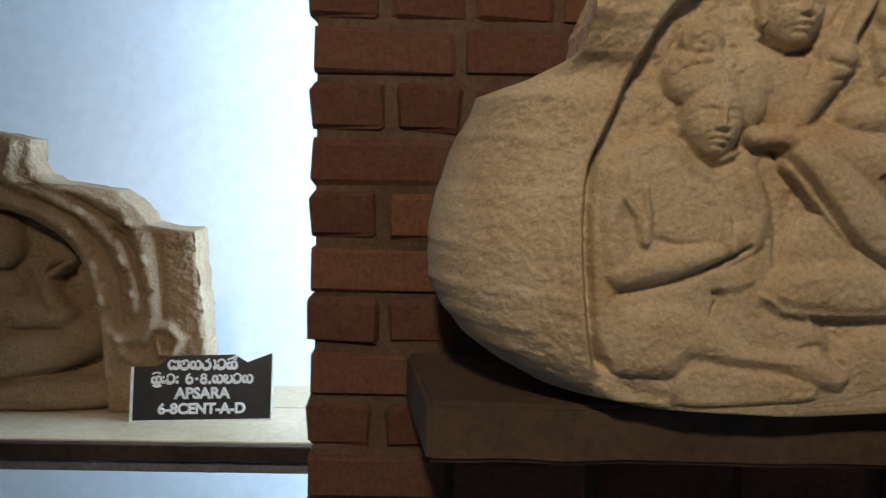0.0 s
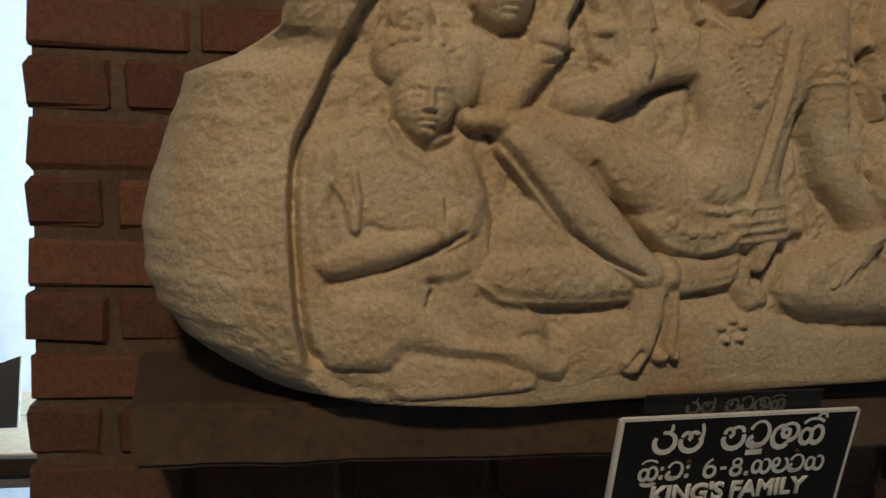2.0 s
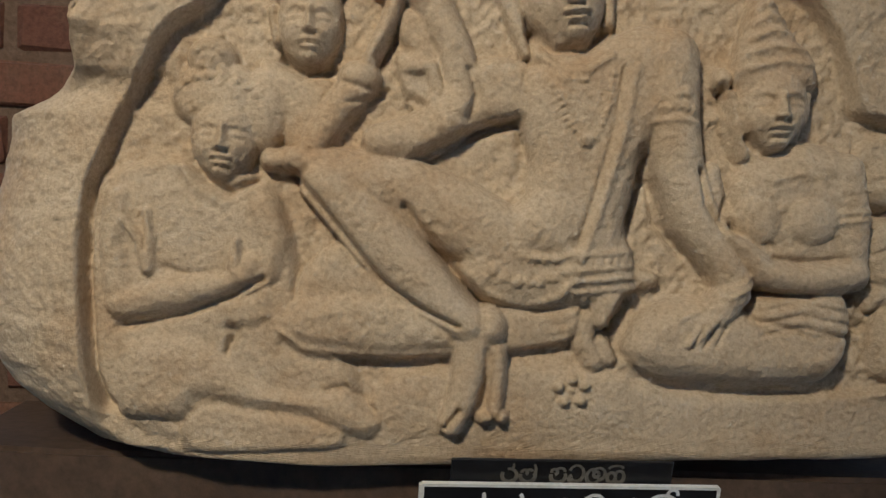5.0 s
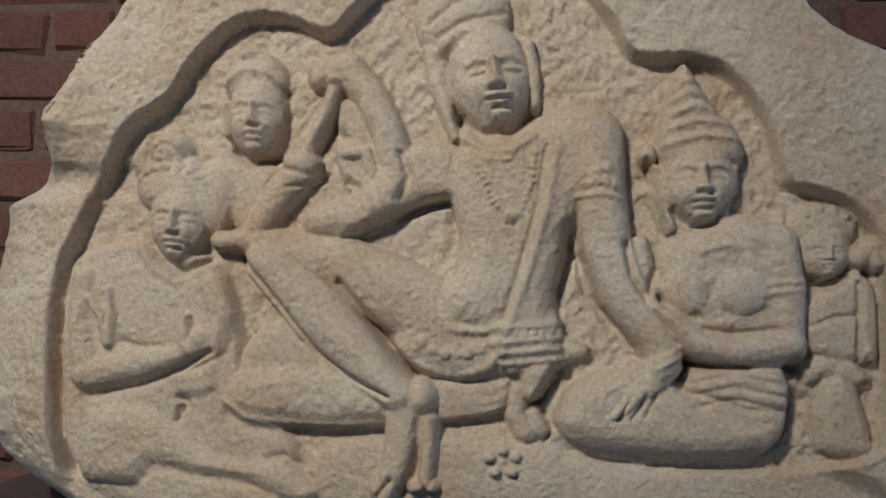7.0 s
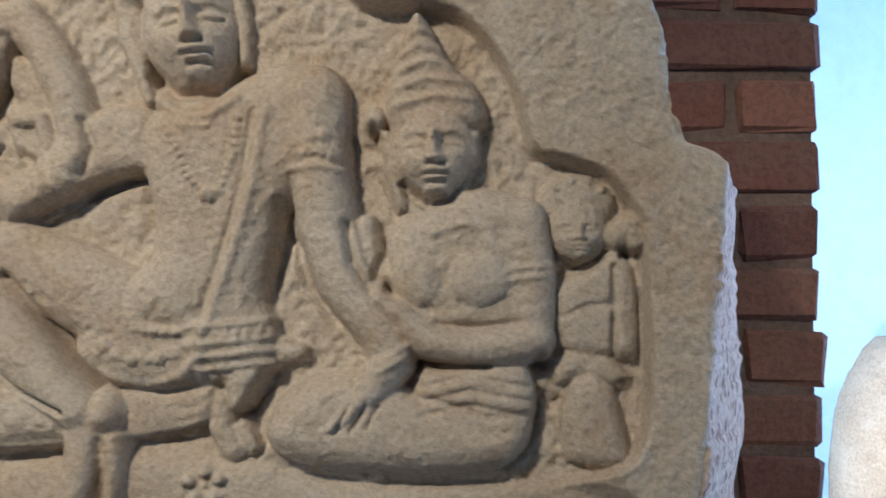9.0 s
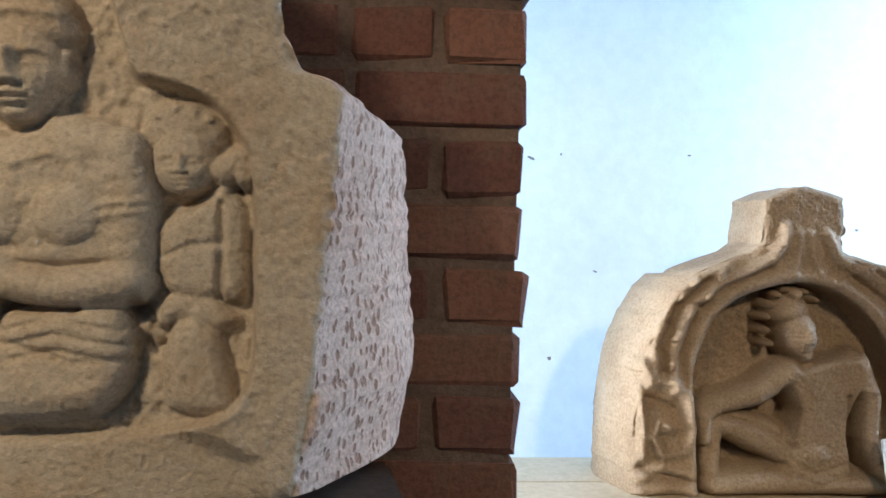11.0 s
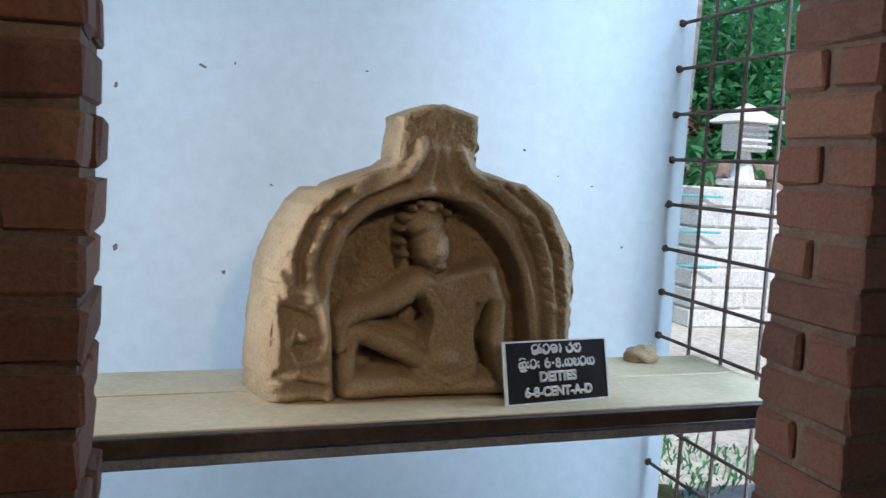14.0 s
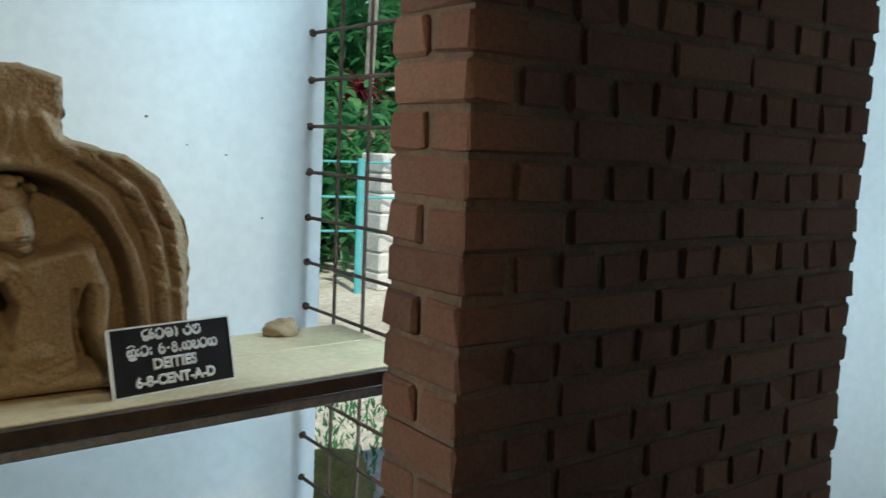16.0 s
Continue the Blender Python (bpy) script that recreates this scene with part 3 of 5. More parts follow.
    s.tube(-0.002, (0.424, 1.710, 0.0207), (0.398, 1.675, 0.0193), (0.374, 1.635, 0.0152))
    s.dome(0.002, 0.424, 1.716, 0.0234, 0.0197, 0)
    s.groove((0.409, 1.708, 0.0025), (0.439, 1.702, 0.0025), (0.455, 1.705, 0.0025), 0.005)
    s.groove((0.413, 1.688, 0.0025), (0.436, 1.692, 0.0025), (0.449, 1.699, 0.0025), 0.005)
    s.ridge((0.386, 1.701, 0.0043), (0.375, 1.668, 0.0037), (0.364, 1.636, 0.0031), 0.003)
    # king's raised arm
    s.mass(-0.014, 0.012, (0.467, 1.793), (0.493, 1.780), (0.514, 1.722), (0.505, 1.677), (0.478, 1.690), (0.463, 1.734))
    s.tube(-0.002, (0.446, 1.819, 0.0207), (0.473, 1.827, 0.0221), (0.500, 1.796, 0.0207), (0.522, 1.754, 0.0207), (0.534, 1.713, 0.0221), (0.524, 1.681, 0.0263))
    s.tube(0.003, (0.449, 1.649, 0.0207), (0.481, 1.653, 0.0276), (0.513, 1.670, 0.0276), (0.529, 1.691, 0.0249))
    s.tube(-0.006, (0.478, 1.728, 0.0090), (0.499, 1.730, 0.0097), (0.508, 1.703, 0.0111), (0.498, 1.680, 0.0097))
    s.groove((0.443, 1.737, 0.0049), (0.459, 1.757, 0.0074), (0.472, 1.747, 0.0062), 0.01)
    s.groove((0.479, 1.696, 0.0049), (0.493, 1.687, 0.0056), 0.008)
    s.ridge((0.492, 1.680, 0.0031), (0.505, 1.668, 0.0031), (0.512, 1.646, 0.0031), 0.003)
    s.ridge((0.501, 1.687, 0.0031), (0.514, 1.674, 0.0031), (0.523, 1.655, 0.0031), 0.003)
    s.mass(-0.006, 0.023, (0.534, 1.734), (0.572, 1.745), (0.604, 1.738), (0.606, 1.679), (0.568, 1.679), (0.531, 1.665))
    s.groove((0.482, 1.630, 0.0043), (0.509, 1.644, 0.0056), (0.540, 1.660, 0.0056), (0.590, 1.678, 0.0049), 0.02)
    s.groove((0.539, 1.729, 0.0037), (0.549, 1.704, 0.0043), (0.541, 1.678, 0.0049), 0.008)
    s.groove((0.597, 1.673, 0.0056), (0.609, 1.629, 0.0056), (0.607, 1.598, 0.0049), 0.004)
    # king's trunk and head
    s.mass(0.006, 0.041, (0.598, 1.735), (0.629, 1.740), (0.684, 1.768), (0.721, 1.785), (0.758, 1.783), (0.777, 1.761), (0.785, 1.727), (0.778, 1.689), (0.742, 1.669), (0.725, 1.639), (0.716, 1.601), (0.711, 1.565), (0.722, 1.541), (0.723, 1.505), (0.668, 1.485), (0.617, 1.525), (0.580, 1.542), (0.584, 1.578), (0.607, 1.595), (0.612, 1.636), (0.600, 1.679), (0.595, 1.711))
    s.tube(-0.004, (0.639, 1.759, 0.0359), (0.642, 1.742, 0.0415))
    s.dome(0.002, 0.602, 1.891, 0.0568, 0.0518, 0.2)
    s.dome(0.006, 0.609, 1.944, 0.0432, 0.0309, 0)
    s.dome(0.015, 0.635, 1.821, 0.0469, 0.0666, 0.17)
    s.face(0.635, 1.821, 0.0457, 0.0642, 0.18, 0.16, 1.25)
    s.tube(-0.012, (0.571, 1.852, 0.0138), (0.579, 1.813, 0.0152), (0.590, 1.775, 0.0090), (0.599, 1.750, 0.0069))
    s.tube(-0.014, (0.678, 1.859, 0.0083), (0.686, 1.820, 0.0083), (0.688, 1.788, 0.0062))
    s.ridge((0.574, 1.846, 0.0049), (0.599, 1.864, 0.0049), (0.631, 1.875, 0.0049), (0.666, 1.865, 0.0049), 0.004)
    s.groove((0.567, 1.878, 0.0031), (0.592, 1.898, 0.0037), (0.623, 1.911, 0.0037), 0.004)
    s.groove((0.577, 1.862, 0.0031), (0.605, 1.879, 0.0037), (0.649, 1.891, 0.0037), 0.004)
    s.groove((0.604, 1.771, 0.0056), (0.628, 1.753, 0.0062), (0.663, 1.757, 0.0056), (0.684, 1.779, 0.0049), 0.014)
    s.ridge((0.608, 1.750, 0.0043), (0.632, 1.733, 0.0049), (0.663, 1.732, 0.0049), (0.688, 1.750, 0.0043), 0.005)
    s.ridge((0.616, 1.735, 0.0031), (0.637, 1.723, 0.0031), (0.661, 1.722, 0.0031), 0.003)
    s.beads((0.611, 1.731, 0.0037), (0.633, 1.705, 0.0037), (0.643, 1.677, 0.0037), (0.664, 1.658, 0.0043), 0.003)
    s.beads((0.690, 1.733, 0.0037), (0.686, 1.694, 0.0037), (0.673, 1.659, 0.0037), 0.003)
    s.swelling(0.664, 1.658, 0.0086, 0.0074, 0.006, 0)
    s.ridge((0.713, 1.737, 0.0049), (0.704, 1.669, 0.0049), (0.688, 1.607, 0.0049), (0.669, 1.545, 0.0049), (0.650, 1.512, 0.0056), (0.615, 1.491, 0.0056), (0.581, 1.494, 0.0056), (0.550, 1.522, 0.0049), 0.004)
    s.groove((0.702, 1.737, 0.0031), (0.693, 1.669, 0.0031), (0.677, 1.606, 0.0031), (0.660, 1.548, 0.0031), 0.003)
    s.swelling(0.625, 1.574, 0.0407, 0.0321, 0.005, 0)
    s.groove((0.608, 1.569, 0.0031), (0.612, 1.565, 0.0031), 0.004)
    s.tube(0.01, (0.753, 1.752, 0.0359), (0.761, 1.689, 0.0304), (0.770, 1.634, 0.0290), (0.788, 1.584, 0.0290), (0.822, 1.538, 0.0249), (0.835, 1.514, 0.0221))
    s.groove((0.728, 1.652, 0.0049), (0.731, 1.620, 0.0062), (0.720, 1.577, 0.0056), 0.014)
    s.groove((0.738, 1.620, 0.0043), (0.750, 1.578, 0.0049), (0.780, 1.543, 0.0049), 0.008)
    s.beads((0.741, 1.695, 0.0056), (0.762, 1.701, 0.0062), (0.782, 1.695, 0.0056), 0.004)
    s.beads((0.753, 1.710, 0.0056), (0.774, 1.714, 0.0056), 0.004)
    s.ridge((0.737, 1.683, 0.0031), (0.763, 1.686, 0.0031), (0.784, 1.683, 0.0031), 0.003)
    # king's hips, belt and sash
    s.mass(0.002, 0.031, (0.541, 1.565), (0.591, 1.579), (0.666, 1.545), (0.721, 1.538), (0.728, 1.499), (0.668, 1.485), (0.625, 1.480), (0.576, 1.484), (0.543, 1.509))
    s.ridge((0.659, 1.537, 0.0037), (0.690, 1.541, 0.0037), (0.726, 1.545, 0.0037), 0.004)
    s.ridge((0.659, 1.523, 0.0037), (0.691, 1.526, 0.0037), (0.727, 1.530, 0.0037), 0.004)
    s.ridge((0.660, 1.510, 0.0037), (0.691, 1.514, 0.0037), (0.727, 1.518, 0.0037), 0.004)
    s.ridge((0.660, 1.498, 0.0037), (0.691, 1.502, 0.0037), (0.727, 1.506, 0.0037), 0.004)
    s.beads((0.660, 1.531, 0.0043), (0.727, 1.536, 0.0043), 0.003)
    s.beads((0.667, 1.490, 0.0049), (0.719, 1.498, 0.0049), 0.003)
    s.beads((0.579, 1.548, 0.0049), (0.605, 1.533, 0.0049), (0.642, 1.532, 0.0049), 0.003)
    s.beads((0.565, 1.523, 0.0068), (0.593, 1.508, 0.0068), (0.630, 1.510, 0.0068), (0.654, 1.526, 0.0062), 0.0035)
    s.ridge((0.537, 1.522, 0.0049), (0.569, 1.493, 0.0056), (0.607, 1.480, 0.0056), (0.643, 1.492, 0.0056), (0.664, 1.519, 0.0049), 0.005)
    s.ridge((0.585, 1.551, 0.0031), (0.611, 1.534, 0.0031), (0.642, 1.533, 0.0031), (0.657, 1.541, 0.0031), 0.003)
    s.groove((0.511, 1.539, 0.0049), (0.537, 1.506, 0.0049), (0.566, 1.481, 0.0043), 0.005)
    s.tube(-0.014, (0.727, 1.517, 0.0152), (0.745, 1.516, 0.0097))
    s.tube(0, (0.698, 1.491, 0.0249), (0.695, 1.470, 0.0124))
    s.groove((0.719, 1.492, 0.0056), (0.707, 1.474, 0.0056), (0.699, 1.460, 0.0056), 0.022)
    s.tube(-0.012, (0.677, 1.473, 0.0111), (0.676, 1.445, 0.0138), (0.687, 1.428, 0.0152))
    s.tube(-0.014, (0.696, 1.446, 0.0083), (0.704, 1.429, 0.0097))
    s.mass(-0.01, 0.016, (0.582, 1.484), (0.625, 1.476), (0.671, 1.488), (0.669, 1.453), (0.638, 1.444), (0.587, 1.435))
    s.ridge((0.585, 1.435, 0.0043), (0.620, 1.439, 0.0043), (0.657, 1.449, 0.0043), 0.004)
    s.groove((0.589, 1.426, 0.0049), (0.639, 1.432, 0.0049), 0.004)
    # king's legs
    s.mass(-0.01, 0.019, (0.363, 1.474), (0.377, 1.515), (0.410, 1.542), (0.438, 1.518), (0.488, 1.483), (0.419, 1.467))
    s.mass(0, 0.027, (0.352, 1.456), (0.369, 1.483), (0.418, 1.489), (0.459, 1.489), (0.501, 1.480), (0.542, 1.457), (0.542, 1.431), (0.484, 1.426), (0.421, 1.425), (0.376, 1.429), (0.357, 1.441))
    s.ridge((0.353, 1.447, 0.0037), (0.376, 1.429, 0.0043), (0.421, 1.423, 0.0043), (0.484, 1.424, 0.0043), (0.541, 1.428, 0.0043), 0.006)
    s.groove((0.356, 1.430, 0.0049), (0.383, 1.416, 0.0056), (0.460, 1.414, 0.0056), (0.535, 1.419, 0.0049), 0.004)
    s.tube(0.004, (0.598, 1.541, 0.0401), (0.534, 1.574, 0.0415), (0.469, 1.604, 0.0346), (0.404, 1.616, 0.0263), (0.361, 1.626, 0.0152))
    s.tube(-0.004, (0.335, 1.625, 0.0124), (0.361, 1.626, 0.0152))
    s.tube(0.014, (0.392, 1.603, 0.0276), (0.453, 1.546, 0.0346), (0.506, 1.496, 0.0318), (0.549, 1.461, 0.0235))
    s.groove((0.362, 1.609, 0.0043), (0.393, 1.576, 0.0037), (0.418, 1.547, 0.0037), (0.455, 1.505, 0.0031), (0.495, 1.478, 0.0031), (0.539, 1.459, 0.0025), 0.012)
    s.groove((0.477, 1.582, 0.0037), (0.511, 1.542, 0.0049), (0.544, 1.497, 0.0056), (0.567, 1.479, 0.0043), 0.01)
    s.groove((0.466, 1.595, 0.0022), (0.467, 1.595, 0.0022), 0.003)
    s.dome(0.012, 0.572, 1.458, 0.0222, 0.0247, 0)
    s.tube(0.008, (0.559, 1.454, 0.0263), (0.557, 1.416, 0.0249), (0.549, 1.382, 0.0207), (0.536, 1.356, 0.0166))
    s.tube(0.004, (0.582, 1.435, 0.0124), (0.584, 1.402, 0.0111), (0.581, 1.372, 0.0111))
    s.groove((0.570, 1.434, 0.0031), (0.571, 1.407, 0.0037), (0.563, 1.377, 0.0037), 0.006)
    s.dome(0.004, 0.571, 1.364, 0.0136, 0.0111, 0)
    s.dome(0.004, 0.588, 1.365, 0.0111, 0.0099, 0)
    s.groove((0.543, 1.370, 0.0037), (0.530, 1.351, 0.0037), 0.008)
    # lady
    s.mass(0, 0.032, (0.828, 1.629), (0.856, 1.645), (0.903, 1.669), (0.943, 1.665), (0.968, 1.639), (0.974, 1.597), (0.968, 1.538), (0.921, 1.529), (0.875, 1.527), (0.843, 1.548), (0.828, 1.593))
    s.tube(-0.006, (0.872, 1.667, 0.0318), (0.875, 1.645, 0.0387))
    s.mass(0.004, 0.021, (0.824, 1.742), (0.829, 1.774), (0.841, 1.818), (0.850, 1.837), (0.861, 1.822), (0.882, 1.785), (0.909, 1.761), (0.913, 1.729), (0.867, 1.716), (0.831, 1.721))
    s.dome(0.013, 0.867, 1.708, 0.0420, 0.0568, 0.05)
    s.face(0.867, 1.709, 0.0407, 0.0543, 0.05, 0.05, 1.1)
    s.ridge((0.830, 1.742, 0.0037), (0.868, 1.753, 0.0037), (0.905, 1.751, 0.0037), 0.004)
    s.ridge((0.828, 1.758, 0.0037), (0.863, 1.769, 0.0037), (0.897, 1.767, 0.0037), 0.004)
    s.ridge((0.833, 1.775, 0.0037), (0.859, 1.785, 0.0037), (0.885, 1.783, 0.0037), 0.004)
    s.ridge((0.836, 1.791, 0.0037), (0.855, 1.801, 0.0037), (0.873, 1.799, 0.0037), 0.004)
    s.ridge((0.841, 1.806, 0.0037), (0.853, 1.816, 0.0037), (0.866, 1.814, 0.0037), 0.004)
    s.dome(-0.006, 0.813, 1.734, 0.0123, 0.0148, 0)
    s.dome(-0.008, 0.909, 1.740, 0.0099, 0.0160, 0)
    s.tube(-0.006, (0.822, 1.717, 0.0083), (0.828, 1.684, 0.0124), (0.838, 1.655, 0.0097))
    s.tube(-0.01, (0.906, 1.722, 0.0069), (0.905, 1.698, 0.0062))
    s.groove((0.811, 1.726, 0.0037), (0.819, 1.712, 0.0037), (0.820, 1.684, 0.0037), (0.833, 1.651, 0.0037), 0.012)
    s.groove((0.841, 1.672, 0.0043), (0.860, 1.653, 0.0056), (0.884, 1.660, 0.0049), (0.901, 1.686, 0.0043), 0.012)
    s.ridge((0.838, 1.638, 0.0037), (0.868, 1.627, 0.0037), (0.903, 1.637, 0.0037), 0.003)
    s.swelling(0.912, 1.586, 0.0284, 0.0259, 0.01, 0)
    s.swelling(0.852, 1.584, 0.0247, 0.0259, 0.007, 0)
    s.groove((0.864, 1.558, 0.0037), (0.871, 1.557, 0.0037), 0.004)
    s.tube(0.004, (0.954, 1.641, 0.0221), (0.962, 1.591, 0.0221), (0.960, 1.544, 0.0235))
    s.ridge((0.939, 1.594, 0.0031), (0.979, 1.599, 0.0031), 0.003)
    s.ridge((0.939, 1.585, 0.0031), (0.979, 1.590, 0.0031), 0.003)
    s.tube(0.01, (0.961, 1.531, 0.0235), (0.904, 1.523, 0.0221), (0.864, 1.530, 0.0207), (0.837, 1.554, 0.0152), (0.821, 1.565, 0.0097))
    s.groove((0.874, 1.543, 0.0037), (0.915, 1.541, 0.0037), (0.949, 1.546, 0.0037), 0.006)
    s.tube(-0.008, (0.806, 1.635, 0.0111), (0.809, 1.610, 0.0152), (0.819, 1.588, 0.0124))
    s.tube(-0.006, (0.836, 1.587, 0.0124), (0.845, 1.575, 0.0111))
    s.groove((0.821, 1.605, 0.0037), (0.816, 1.583, 0.0043), 0.01)
    s.groove((0.789, 1.634, 0.0037), (0.797, 1.598, 0.0043), (0.813, 1.574, 0.0037), 0.012)
    s.mass(0.004, 0.026, (0.860, 1.501), (0.904, 1.511), (0.955, 1.509), (0.965, 1.479), (0.960, 1.439), (0.921, 1.425), (0.870, 1.440), (0.852, 1.474))
    s.mass(0.008, 0.031, (0.719, 1.442), (0.733, 1.474), (0.763, 1.493), (0.805, 1.498), (0.846, 1.485), (0.875, 1.472), (0.921, 1.457), (0.961, 1.462), (0.959, 1.437), (0.942, 1.417), (0.876, 1.409), (0.800, 1.410), (0.753, 1.415), (0.729, 1.426))
    s.groove((0.861, 1.487, 0.0025), (0.904, 1.498, 0.0025), (0.958, 1.488, 0.0025), 0.0035)
    s.groove((0.861, 1.474, 0.0025), (0.904, 1.485, 0.0025), (0.958, 1.476, 0.0025), 0.0035)
    s.groove((0.861, 1.461, 0.0025), (0.904, 1.472, 0.0025), (0.958, 1.463, 0.0025), 0.0035)
    s.groove((0.849, 1.479, 0.0037), (0.881, 1.473, 0.0037), (0.921, 1.461, 0.0037), (0.961, 1.464, 0.0031), 0.005)
    s.ridge((0.721, 1.424, 0.0049), (0.753, 1.411, 0.0049), (0.801, 1.404, 0.0049), (0.876, 1.404, 0.0049), (0.940, 1.411, 0.0043), 0.005)
    s.groove((0.730, 1.404, 0.0056), (0.801, 1.391, 0.0056), (0.938, 1.398, 0.0049), 0.005)
    s.tube(0.014, (0.835, 1.509, 0.0207), (0.817, 1.485, 0.0207), (0.794, 1.463, 0.0138), (0.781, 1.449, 0.0062))
    s.groove((0.799, 1.472, 0.0022), (0.785, 1.447, 0.0022), 0.005)
    s.groove((0.811, 1.470, 0.0022), (0.799, 1.447, 0.0022), 0.005)
    s.groove((0.823, 1.470, 0.0022), (0.813, 1.450, 0.0022), 0.005)
    s.ridge((0.773, 1.477, 0.0037), (0.793, 1.487, 0.0043), (0.811, 1.491, 0.0037), 0.003)
    s.ridge((0.797, 1.518, 0.0031), (0.822, 1.509, 0.0031), (0.848, 1.524, 0.0031), 0.004)
    s.ridge((0.802, 1.510, 0.0031), (0.822, 1.500, 0.0031), (0.849, 1.516, 0.0031), 0.004)
    s.groove((0.853, 1.510, 0.0049), (0.869, 1.505, 0.0043), (0.921, 1.506, 0.0031), 0.014)
    s.groove((0.965, 1.512, 0.0062), (0.969, 1.505, 0.0062), 0.022)
    s.groove((0.974, 1.477, 0.0037), (0.981, 1.467, 0.0031), 0.01)
    s.groove((0.968, 1.480, 0.0043), (0.964, 1.445, 0.0049), (0.943, 1.417, 0.0043), 0.008)
    # dwarf attendant
    s.mass(-0.012, 0.019, (0.985, 1.578), (1.006, 1.593), (1.027, 1.606), (1.042, 1.613), (1.054, 1.594), (1.057, 1.517), (1.031, 1.516), (0.997, 1.520), (0.985, 1.544))
    s.groove((1.037, 1.599, 0.0031), (1.038, 1.565, 0.0037), (1.037, 1.516, 0.0031), 0.008)
    s.groove((0.990, 1.552, 0.0031), (1.011, 1.562, 0.0031), (1.035, 1.565, 0.0031), 0.004)
    s.dome(-0.01, 1.002, 1.661, 0.0370, 0.0259, 0)
    s.dome(-0.004, 1.004, 1.636, 0.0284, 0.0346, 0)
    s.face(1.004, 1.633, 0.0258, 0.0293, 0.1, 0, 1.0)
    s.beads((0.978, 1.668, 0.0056), (0.987, 1.678, 0.0056), (1.004, 1.682, 0.0056), (1.021, 1.678, 0.0056), (1.031, 1.667, 0.0056), 0.004)
    s.groove((0.991, 1.598, 0.0049), (1.006, 1.596, 0.0056), (1.025, 1.606, 0.0043), 0.012)
    s.tube(-0.008, (1.039, 1.628, 0.0138), (1.051, 1.638, 0.0138), (1.056, 1.621, 0.0097))
    s.groove((1.044, 1.609, 0.0037), (1.049, 1.612, 0.0037), 0.012)
    s.mass(-0.014, 0.015, (0.983, 1.506), (0.997, 1.520), (1.031, 1.516), (1.056, 1.492), (1.037, 1.487), (1.007, 1.501), (0.988, 1.491))
    s.mass(-0.006, 0.021, (0.994, 1.424), (0.991, 1.467), (1.000, 1.491), (1.017, 1.500), (1.034, 1.487), (1.044, 1.459), (1.050, 1.420), (1.019, 1.415))
    s.groove((1.044, 1.491, 0.0043), (1.054, 1.493, 0.0043), 0.012)
    s.groove((0.984, 1.472, 0.0043), (0.988, 1.475, 0.0037), 0.01)
    s.ridge((1.059, 1.478, 0.0031), (1.061, 1.425, 0.0031), (1.047, 1.417, 0.0037), (1.014, 1.411, 0.0037), 0.003)
    # flower on the plinth
    s.swelling(0.664, 1.406, 0.0068, 0.0062, 0.009, 0)
    s.swelling(0.677, 1.400, 0.0068, 0.0062, 0.009, 0)
    s.swelling(0.674, 1.384, 0.0068, 0.0062, 0.009, 0)
    s.swelling(0.656, 1.383, 0.0068, 0.0062, 0.009, 0)
    s.swelling(0.649, 1.398, 0.0068, 0.0062, 0.009, 0)
    s.swelling(0.664, 1.394, 0.0037, 0.0037, 0.004, 0)


